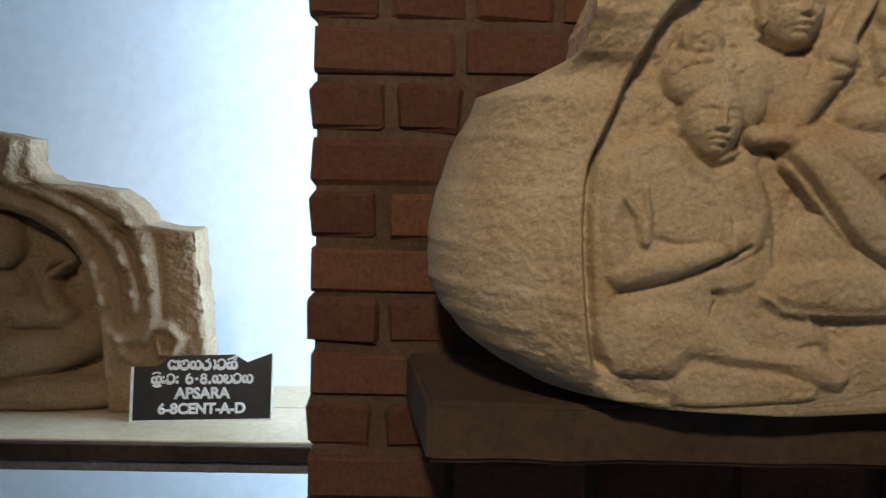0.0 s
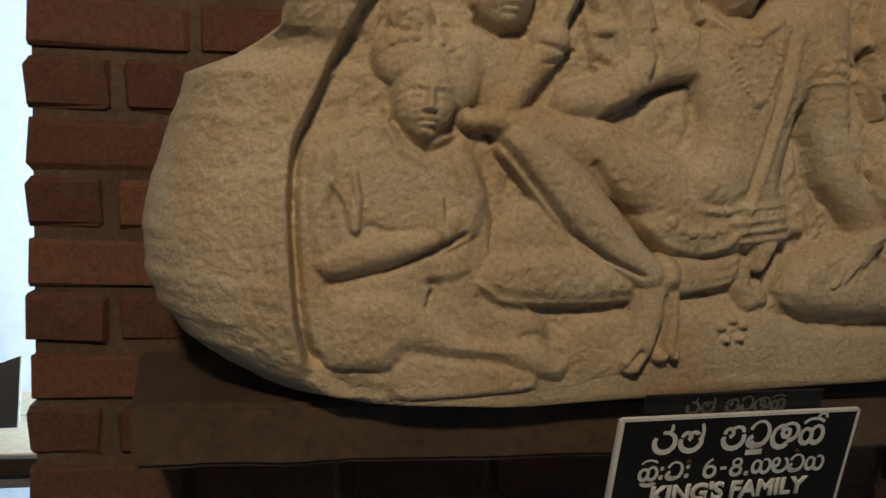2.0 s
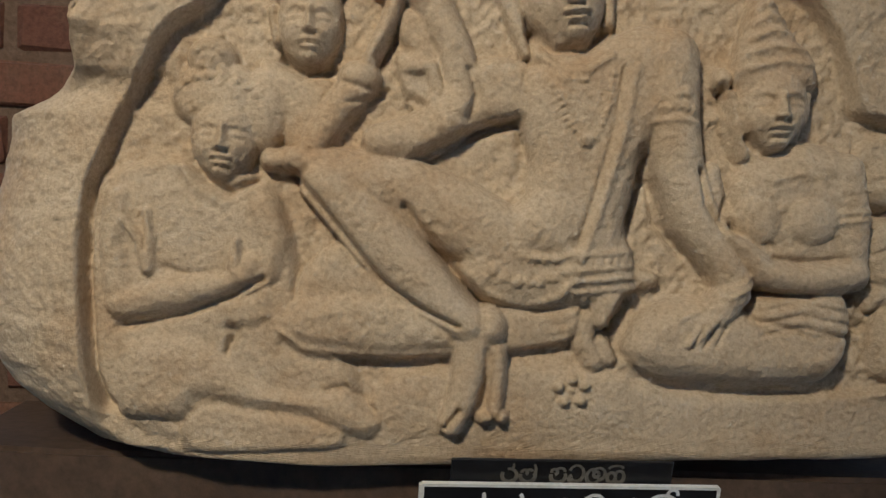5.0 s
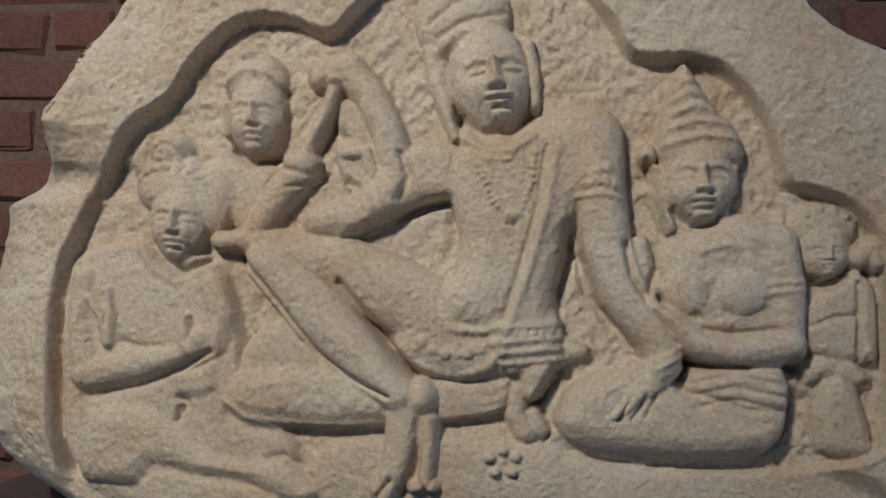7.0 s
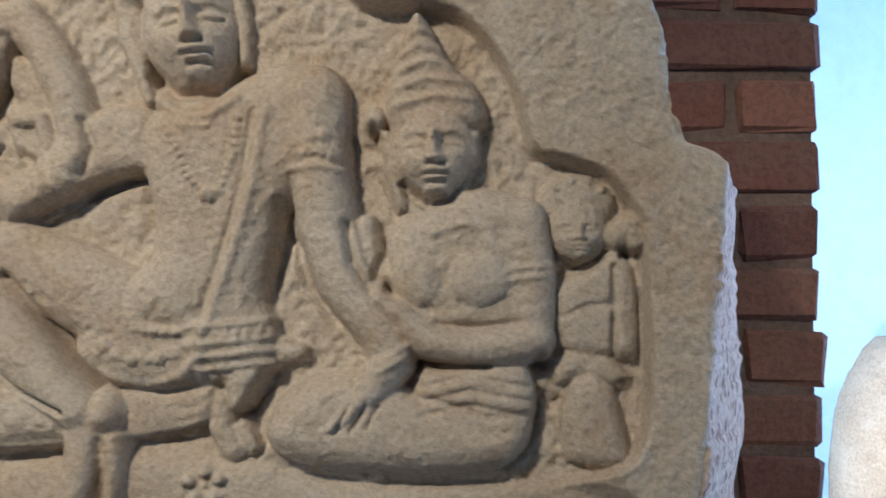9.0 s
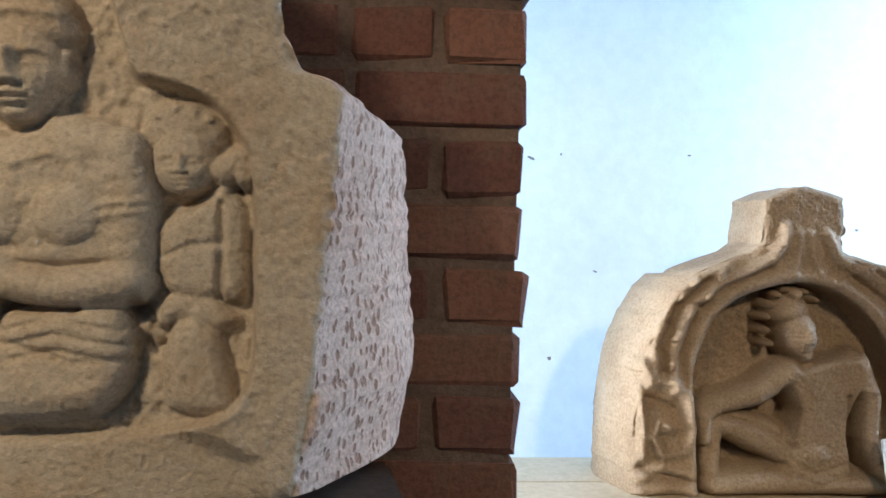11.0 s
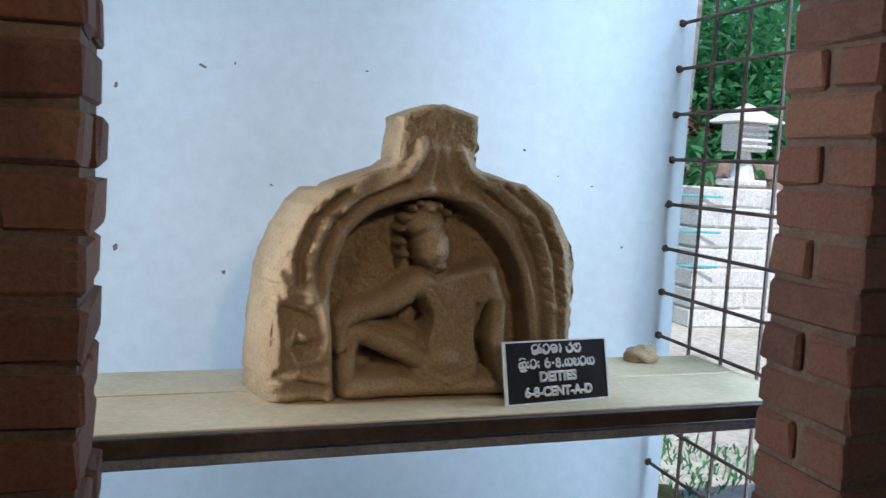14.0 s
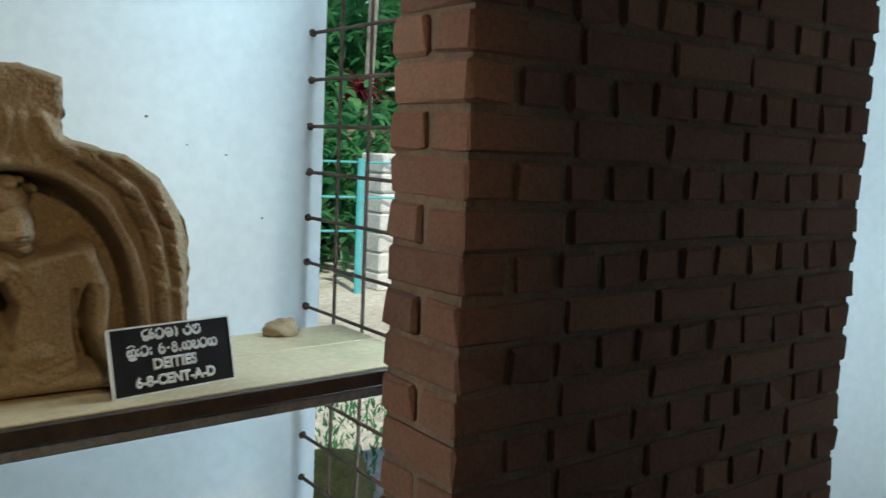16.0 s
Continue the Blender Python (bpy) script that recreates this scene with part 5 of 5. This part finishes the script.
# rounded letters as strokes in a cell one unit high
GLYPHS = {
    "ra": (0.86, [arc(0.4, 0.34, 0.34, 0.33, 150, 468, 16), arc(0.42, 0.82, 0.16, 0.16, -80, 40)]),
    "ja": (0.92, [arc(0.4, 0.34, 0.35, 0.33, 165, 375), arc(0.24, 0.5, 0.13, 0.13, 190, -60), arc(0.48, 0.5, 0.14, 0.14, 180, 20), arc(0.62, 0.62, 0.14, 0.3, -70, 70)]),
    "pa": (0.86, [arc(0.4, 0.34, 0.35, 0.33, 165, 385), arc(0.22, 0.55, 0.14, 0.14, 200, -80), arc(0.5, 0.6, 0.2, 0.14, 170, -20)]),
    "va": (0.84, [arc(0.4, 0.42, 0.34, 0.4, 160, -140), arc(0.28, 0.2, 0.22, 0.18, 110, 330)]),
    "vu": (0.84, [arc(0.4, 0.48, 0.34, 0.42, 160, -140), arc(0.28, 0.22, 0.22, 0.18, 110, 330), [(0.05, -0.16), (0.4, -0.16), (0.62, -0.15)]]),
    "la": (0.98, [arc(0.36, 0.34, 0.32, 0.38, 70, 320), arc(0.62, 0.48, 0.3, 0.3, 170, -100), arc(0.5, 0.45, 0.13, 0.14, 0, 360)]),
    "ka": (0.9, [arc(0.25, 0.3, 0.2, 0.26, 0, 360), arc(0.62, 0.34, 0.22, 0.3, 150, -130), arc(0.45, 0.7, 0.36, 0.2, 170, 20)]),
    "kri": (0.9, [arc(0.25, 0.3, 0.2, 0.26, 0, 360), arc(0.62, 0.34, 0.22, 0.3, 150, -130), arc(0.45, 0.75, 0.36, 0.22, 170, 20), arc(0.5, -0.1, 0.3, 0.12, 180, 360)]),
    "sa": (0.95, [arc(0.25, 0.36, 0.2, 0.3, 90, 400), arc(0.66, 0.36, 0.24, 0.34, 180, 480), [(0.25, 0.66), (0.5, 0.5)]]),
    "ya": (0.85, [arc(0.22, 0.5, 0.16, 0.2, 0, 360), arc(0.45, 0.38, 0.36, 0.36, 180, 420)]),
    "da": (0.75, [arc(0.38, 0.5, 0.3, 0.28, 90, 330), arc(0.42, 0.16, 0.24, 0.16, 60, -200), [(0.4, 0.8), (0.66, 0.84)]]),
    "ta": (0.85, [arc(0.4, 0.38, 0.34, 0.36, 200, -60), arc(0.4, 0.24, 0.15, 0.18, 0, 360)]),
    "e": (0.5, [arc(0.2, 0.3, 0.16, 0.2, 0, 360), arc(0.3, 0.45, 0.28, 0.4, 250, 90)]),
    "aa": (0.4, [arc(0.1, 0.4, 0.2, 0.38, 80, -80)]),
    "a": (0.95, [arc(0.3, 0.4, 0.25, 0.34, 40, 340), arc(0.66, 0.36, 0.2, 0.32, 150, -150), [(0.86, 0.8), (0.86, 0.0)]]),
    "virama": (0.0, [arc(-0.2, 0.95, 0.14, 0.12, 200, -20)]),
    ".": (0.35, [arc(0.15, 0.05, 0.04, 0.04, 0, 360, 6)]),
    ":": (0.35, [arc(0.15, 0.12, 0.04, 0.04, 0, 360, 6), arc(0.15, 0.55, 0.04, 0.04, 0, 360, 6)]),
    "6": (0.75, [arc(0.36, 0.26, 0.26, 0.26, 0, 360), arc(0.5, 0.35, 0.4, 0.5, 180, 100)]),
    "8": (0.75, [arc(0.36, 0.22, 0.24, 0.22, 0, 360), arc(0.36, 0.62, 0.2, 0.18, 0, 360)]),
    "-": (0.5, [[(0.08, 0.38), (0.38, 0.38)]]),
    " ": (0.5, []),
}


def stroke_line(words, height, weight):
    """A line of stroke letters, centred at the origin, as thin raised strips."""
    width = sum(GLYPHS[g][0] for g in words)
    bm = bmesh.new()
    x = -width / 2
    for g in words:
        adv, strokes = GLYPHS[g]
        for st in strokes:
            n = len(st)
            rows = []
            for i, (a, b) in enumerate(st):
                p, q = st[max(i - 1, 0)], st[min(i + 1, n - 1)]
                t = Vector((q[0] - p[0], q[1] - p[1])).normalized()
                o = Vector((-t.y, t.x)) * weight * (1.35 - 0.7 * min(max(b, 0), 1))
                c = Vector((x + a, b))
                rows.append([bm.verts.new(((c.x + s * o.x) * height, (c.y + s * o.y) * height, 0.0006)) for s in (1, -1)])
            for r0, r1 in zip(rows, rows[1:]):
                bm.faces.new((r0[0], r0[1], r1[1], r1[0]))
        x += adv
    bm.normal_update()
    for f in bm.faces:
        if f.normal.z < 0:
            f.normal_flip()
    return bm


def sign(m, w, h, lines, label, scale, cut=None):
    """A black board with a white rim; lines of (letters or text, height, baseline); `scale`: stroke weight."""
    root = tagged(new("name_sign"), label, "sign")
    root.matrix_basis = m
    b = bmesh.new()
    out = cut or [(-w / 2, 0), (w / 2, 0), (w / 2, h), (-w / 2, h)]
    fs = [b.verts.new((x, y, -0.004)) for x, y in out]
    f = b.faces.new(fs)
    r = bmesh.ops.extrude_face_region(b, geom=[f])
    bmesh.ops.translate(b, vec=(0, 0, 0.004), verts=[v for v in r["geom"] if isinstance(v, bmesh.types.BMVert)])
    bmesh.ops.recalc_face_normals(b, faces=b.faces[:])
    part("board", b, BLACK, root)
    for (x0, y0), (x1, y1), t in ((out[0], out[1], 0.0022), (out[1], out[2], 0.0016), (out[-1], out[0], 0.0026)) + (((out[2], out[3], 0.0016),) if len(out) == 4 else ()):
        d = Vector((x1 - x0, y1 - y0, 0))
        rim = box_bm((0, -t, -0.0045), (d.length, t, 0.0012))
        bmesh.ops.transform(rim, matrix=Matrix.Translation((x0, y0, 0)) @ Matrix.Rotation(math.atan2(d.y, d.x), 4, "Z"), verts=rim.verts[:])
        part("rim", rim, WHITE, root)
    for body, size, y in lines:
        bm = text_bm(body, size * 1.2, 0.0013) if isinstance(body, str) else stroke_line(body, size * 1.2, scale)
        bmesh.ops.translate(bm, vec=(0, y, 0.0008), verts=bm.verts[:])
        part("lettering", bm, WHITE, root)
    return root


CENTURY = ["kri", ":", "va", ":", " ", "6", "-", "8", ".", "sa", "ya", "va", "sa"]
sign(pose(2.1425, 1.650, 1.1405, 76, 0, 9.6), 0.228, 0.115,
     [(["da", "e", "va", "ta", "aa", " ", "ra", "pa"], 0.017, 0.092), (CENTURY, 0.016, 0.066), ("DEITIES", 0.021, 0.040), ("6-8-CENT-A-D", 0.020, 0.013)],
     "small black sign with white lettering leaning on the carving", 0.105)
sign(pose(-0.449, 1.664, 1.0705, 75, 0, 6.3), 0.264, 0.125,
     [(["a", "pa", "sa", "ra", "aa", "va", "ka", "virama"], 0.019, 0.099), (CENTURY, 0.018, 0.072), ("APSARA", 0.024, 0.043), ("6-8CENT-A-D", 0.023, 0.014)],
     "small black sign with a chipped corner leaning on the carving", 0.105,
     cut=[(-0.132, 0), (0.132, 0), (0.134, 0.130), (0.085, 0.112), (0.06, 0.127), (-0.06, 0.125), (-0.085, 0.106), (-0.132, 0.104)])
king_sign = sign(pose(0.658, 0.978, 1.1575, 103, 0, 4.5), 0.307, 0.152,
     [(["ra", "ja", " ", "pa", "vu", "la", "ka", "virama"], 0.032, 0.109), (CENTURY, 0.023, 0.073), ("KING'S FAMILY", 0.026, 0.042), ("6-8 CENT A-D", 0.024, 0.012)],
     "black sign with white lettering leaning on the plinth", 0.07)
for bx, by in ((-0.061, 0.094), (0.081, 0.100)):
    bolt = bmesh.new()
    bmesh.ops.create_icosphere(bolt, subdivisions=2, radius=0.0035, matrix=Matrix.Translation((bx, by, 0.0008)) @ Matrix.Diagonal((1, 1, 0.5, 1)))
    part("bolt", bolt, RUST, king_sign, "rusty bolt head")


# small stone lying behind the carving
def small_stone():
    bm = bmesh.new()
    bmesh.ops.create_icosphere(bm, subdivisions=4, radius=1)
    for v in bm.verts:
        k = 1 + noise.noise(v.co * 1.6) * 0.3 + noise.noise(v.co * 6) * 0.06
        v.co = Vector((v.co.x * 0.042, v.co.y * 0.03, max(v.co.z, -0.55) * 0.025)) * k
    ob = part("loose_stone", bm, CARVED)
    for p in ob.data.polygons:
        p.use_smooth = True
    ob.location = (2.49, 1.955, 1.1525)
    tagged(ob, "small brown broken stone lying at the back of the shelf", "stone")


small_stone()


# chips and scuffs in the white plaster
def scuff(x, z, a, b, turn):
    bm = bmesh.new()
    bmesh.ops.create_icosphere(bm, subdivisions=2, radius=1)
    for v in bm.verts:
        k = 1 + noise.noise(v.co * 1.5 + Vector((x * 9, z * 9, 0))) * 0.5
        v.co = Vector((v.co.x * a * k, v.co.y * 0.0025, v.co.z * b * k))
    ob = part("plaster_chip", bm, SCUFF)
    ob.matrix_basis = pose(x, BACK, z, 0, turn, 0)
    tagged(ob, "small grey chip in the white plaster wall", "wall chip", "chips in the plaster", "structure")


SCUFF = surface("bared plaster", (0.12, 0.10, 0.09), (0.2, 0.18, 0.16), (0.3, 0.28, 0.26), 60, 200, 0.9, 0.4, 0.003)
scuff(1.494, 1.756, 0.009, 0.003, 25)
scuff(1.317, 1.702, 0.004, 0.007, 20)
scuff(1.320, 1.354, 0.005, 0.007, 10)
scuff(1.550, 1.303, 0.0045, 0.0045, 0)
scuff(2.259, 1.615, 0.004, 0.003, 0)
scuff(2.449, 1.534, 0.004, 0.002, 0)
scuff(2.545, 1.381, 0.003, 0.003, 0)
scuff(1.562, 1.767, 0.002, 0.003, 0)
scuff(1.858, 1.774, 0.004, 0.002, 0)
scuff(1.649, 1.503, 0.005, 0.002, 20)
scuff(2.353, 1.555, 0.002, 0.002, 0)


# dim strip built for the sign lettering's reflection, on a thin arm from the ledge
def sign_reflection():
    root = tagged(new("sign_reflection"), "dim strip behind the sign, standing in for its lettering's reflection", "sign")
    root.matrix_basis = pose(0.658, 0.9865, 1.1575, 103, 0, 4.5)
    part("board", box_bm((-0.125, 0.03, -0.004), (0.105, 0.178, 0), 0.001), BLACK, root)
    bm = stroke_line(["ra", "ja", " ", "pa", "vu", "la", "ka"], 0.022, 0.08)
    bmesh.ops.translate(bm, vec=(-0.01, 0.154, 0.0006), verts=bm.verts[:])
    part("lettering", bm, REFLECTED, root)
    for x in (0.05,):
        part("arm", rod_bm((x, 0.06, -0.004), (x, 0.085, -0.115), 0.004), RUST, root)


sign_reflection()


# ---- outside ----
structure("ground", box_bm((-400, -400, -0.45), (400, 400, -0.25)), EARTH, "pale sandy ground of the garden", "ground")


def block_wall(x0, x1, y, h):
    root = tagged(new("garden_wall"), "low whitewashed wall of large stone blocks", "wall")
    root.location = (x0, y, -0.25)
    part("core", box_bm((0.05, 0.03, 0), (x1 - x0, 0.5, h - 0.05)), WHITEWASH, root)
    r = random.Random(2)
    z, n = 0.0, 0
    while z < h - 0.05:
        x = 0.0
        w = 0.3 if n % 2 else 0.5
        while x < x1 - x0:
            part("block", box_bm((x, r.uniform(-0.015, 0.015), z), (min(x + w - 0.03, x1 - x0), 0.5, min(z + 0.22, h)), 0.018), WHITEWASH, root)
            x += w
            w = r.uniform(0.4, 0.6)
        z += 0.245
        n += 1
    return root


def blades(verts, faces, c, d, l, width, droop):
    """One curved leaf of four segments."""
    s = d.cross(Vector((0.13, 0.21, 1))).normalized()
    i = len(verts)
    for k in range(5):
        f = k / 4
        p = c + d * l * f + Vector((0, 0, -droop * f * f * l))
        wd = width * (0.25 + math.sin(min(1, f + 0.12) * 3.0))
        verts += [p + s * wd * 0.5, p - s * wd * 0.5]
    faces += [(i + 2 * k, i + 2 * k + 1, i + 2 * k + 3, i + 2 * k + 2) for k in range(4)]


def heap_of(name, verts, faces, material, root):
    me = bpy.data.meshes.new(name)
    me.from_pydata(verts, [], faces)
    me.materials.append(material)
    ob = new(name, me)
    ob.parent = root
    return ob


def tree(x, y, height, r, seed, leaf, spread, label, density=900):
    root = tagged(new("garden_tree"), label, "tree", "trees of the garden")
    root.location = (x, y, -0.25)
    rnd = random.Random(seed)
    bm = rod_bm((0, 0, -0.1), (0.15, 0, height * 0.6), r, 10, None, r * 0.6)
    tips = []
    for k in range(14):
        a = k * 2.4
        p = Vector((0.1, 0, height * (0.22 + 0.028 * k)))
        q = p + Vector((math.cos(a) * spread * rnd.uniform(0.6, 1), math.sin(a) * spread * rnd.uniform(0.6, 1), height * rnd.uniform(0.02, 0.3)))
        rod_bm(p, q, r * 0.3, 6, bm, r * 0.08)
        tips += [q, (p + q) / 2, p * 0.25 + q * 0.75]
    part("trunk", bm, BARK, root)
    verts, faces = [], []
    for k in range(density):
        c = rnd.choice(tips) + Vector((rnd.gauss(0, 1), rnd.gauss(0, 1), rnd.gauss(0, 0.9))) * spread * 0.33
        d = Vector((rnd.uniform(-1, 1), rnd.uniform(-1, 1), rnd.uniform(-0.7, 0.4))).normalized()
        blades(verts, faces, c, d, rnd.uniform(0.16, 0.36), 0.10, 0.3)
    heap_of("crown", verts, faces, leaf, root)
    return root


def palm():
    root = tagged(new("palm_tree"), "slender pale-trunked palm behind the garden wall", "tree")
    root.location = (9.15, 12.6, -0.25)
    bm = bmesh.new()
    for k in range(24):
        rod_bm((0.01 * k, 0, k * 0.3), (0.01 * (k + 1), 0, k * 0.3 + 0.3), 0.085, 10, bm, 0.078)
    part("trunk", bm, BARK, root)
    verts, faces = [], []
    for k in range(16):
        a = k * 0.82
        d = Vector((math.cos(a), math.sin(a), 0.5)).normalized()
        for j in range(22):
            f = j / 22
            c = Vector((0.24, 0, 7.1)) + d * 2.4 * f + Vector((0, 0, -1.5 * f * f))
            for sgn in (1, -1):
                e = (d * 0.4 + sgn * Vector((-d.y, d.x, 0)) + Vector((0, 0, -0.35))).normalized()
                blades(verts, faces, c, e, 0.55 * (1 - 0.5 * f), 0.035, 0.3)
    heap_of("frond", verts, faces, FROND, root)


def cordyline(x, y, z, seed):
    root = tagged(new("red_leaf_shrub"), "crimson strap-leaved shrub beside the garden wall", "shrub", "shrubs of the garden")
    root.location = (x, y, z)
    part("stem", rod_bm((0, 0, 0), (0, 0, 0.9), 0.03, 8, None, 0.02), BARK, root)
    rnd = random.Random(seed)
    verts, faces = [], []
    for k in range(60):
        d = Vector((rnd.uniform(-1, 1), rnd.uniform(-1, 1), rnd.uniform(0.1, 0.9))).normalized()
        blades(verts, faces, Vector((0, 0, rnd.uniform(0.6, 0.95))), d, rnd.uniform(0.4, 0.7), 0.06, 0.5)
    heap_of("leaves", verts, faces, REDLEAF, root)


def lantern():
    """A white garden lantern: foot, flared stem, louvred box, pyramid cap."""
    root = tagged(new("garden_lantern"), "white pagoda-roofed garden lantern on the wall", "lantern")
    root.location = (8.02, 9.3, 1.47 - 0.25 + 0.25)
    part("foot", box_bm((-0.22, -0.22, 0), (0.22, 0.22, 0.08), 0.02), WHITEWASH, root)
    part("stem", rod_bm((0, 0, 0.08), (0, 0, 0.42), 0.16, 8, None, 0.08), WHITEWASH, root)
    part("box", box_bm((-0.2, -0.2, 0.42), (0.2, 0.2, 0.76), 0.02), WHITEWASH, root)
    for k in range(4):
        part("louvre", box_bm((-0.22, -0.235, 0.46 + k * 0.075), (0.22, -0.201, 0.495 + k * 0.075), 0.006), WHITEWASH, root)
    bm = bmesh.new()
    bmesh.ops.create_cone(bm, cap_ends=True, segments=4, radius1=0.5, radius2=0.03, depth=0.24, matrix=Matrix.Translation((0, 0, 0.88)) @ Matrix.Rotation(radians(45), 4, "Z"))
    bmesh.ops.bevel(bm, geom=bm.edges[:], offset=0.012, segments=1, affect="EDGES")
    part("cap", bm, WHITEWASH, root)


def rail_fence():
    root = tagged(new("post_and_rail"), "turquoise painted post with thin rails", "fence")
    root.location = (7.0, 9.06, -0.25)
    part("post", rod_bm((0, 0, 0), (0, 0, 1.63), 0.045, 10), TEAL, root)
    part("post", rod_bm((-0.75, 0.3, 0), (-0.75, 0.3, 1.63), 0.035, 10), TEAL, root)
    for z in (1.58, 1.16, 0.75):
        part("rail", rod_bm((-1.6, 0.55, z), (0.55, -0.1, z), 0.014, 6), TEAL, root)


def terrace():
    root = tagged(new("brick_terrace"), "long stepped terrace of weathered red brick", "terrace")
    root.location = (8.4, 12.0, -0.25)
    for k in range(7):
        part("course", box_bm((0, k * 0.08, k * 0.30), (11, 2.6, k * 0.30 + 0.26), 0.02), REDBRICK, root)
        part("joint", box_bm((0, k * 0.08 + 0.08, k * 0.30 + 0.26), (11, 2.6, k * 0.30 + 0.30)), MORTAR, root)


def boulder():
    root_bm = bmesh.new()
    bmesh.ops.create_icosphere(root_bm, subdivisions=4, radius=1)
    for v in root_bm.verts:
        n = noise.noise(v.co * 1.3) * 0.35 + noise.noise(v.co * 4) * 0.1
        v.co = Vector((v.co.x * 0.27, v.co.y * 0.22, v.co.z * 0.2)) * (1 + n)
    ob = part("boulder", root_bm, MOSS)
    for p in ob.data.polygons:
        p.use_smooth = True
    ob.location = (3.80, 4.0, -0.22)
    tagged(ob, "mossy yellow-green boulder lying on the ground", "boulder")


MOSS = surface("mossy rock", (0.10, 0.13, 0.03), (0.26, 0.24, 0.08), (0.36, 0.31, 0.15), 3, 40, 0.9, 0.8, 0.02)
block_wall(7.3, 11.5, 9.06, 1.72)
lantern()
rail_fence()
terrace()
palm()
boulder()
cordyline(9.0, 12.5, 1.6, 1)
for i, (x, y, hh) in enumerate(((9.2, 15.5, 6.0), (11.2, 15.8, 6.5), (13.4, 16.5, 6.5), (8.0, 18, 7.5), (11.0, 20, 8.5), (14.8, 20, 8.5), (6.5, 15.5, 6.0), (12.4, 14.9, 4.6), (10.3, 14.7, 4.4), (17, 22, 9), (13, 26, 10), (7.4, 12.6, 2.4), (6.3, 12.4, 2.2), (8.0, 14.2, 3.0))):
    tree(x, y, hh, 0.13, i + 3, LEAF, 1.9, "leafy green garden tree with a pale trunk", 2600)


def grass():
    rnd = random.Random(6)
    verts, faces = [], []
    for k in range(2500):
        x, y = rnd.uniform(3.4, 6.2), rnd.uniform(3.6, 5.6)
        if noise.noise(Vector((x, y, 0))) < -0.05:
            continue
        d = Vector((rnd.uniform(-0.5, 0.5), rnd.uniform(-0.5, 0.5), 1)).normalized()
        blades(verts, faces, Vector((x, y, -0.26)), d, rnd.uniform(0.06, 0.16), 0.012, 0.4)
    me = bpy.data.meshes.new("grass")
    me.from_pydata(verts, [], faces)
    me.materials.append(LEAF)
    tagged(new("grass", me), "sparse green grass on sandy ground", "grass", kind="stuff")


grass()


# bricks of the piers, laid last
pier("wall_pier_middle", -0.2, 1.347, 1.305, 1.53, TOP, (0.95, 2.15), "brown brick pier with wide weathered mortar joints", base=0.028, phase=1)
pier("wall_pier_east", 2.483, 3.73, 1.305, 1.53, TOP, (0.7, 2.2), "dark red brick pier in alternating headers and stretchers", base=0.05, phase=1)
pier("wall_pier_west", -2.9, -1.325, 1.305, 1.53, TOP, (9, 9.1), "brown brick pier beside the bay", base=0.028)
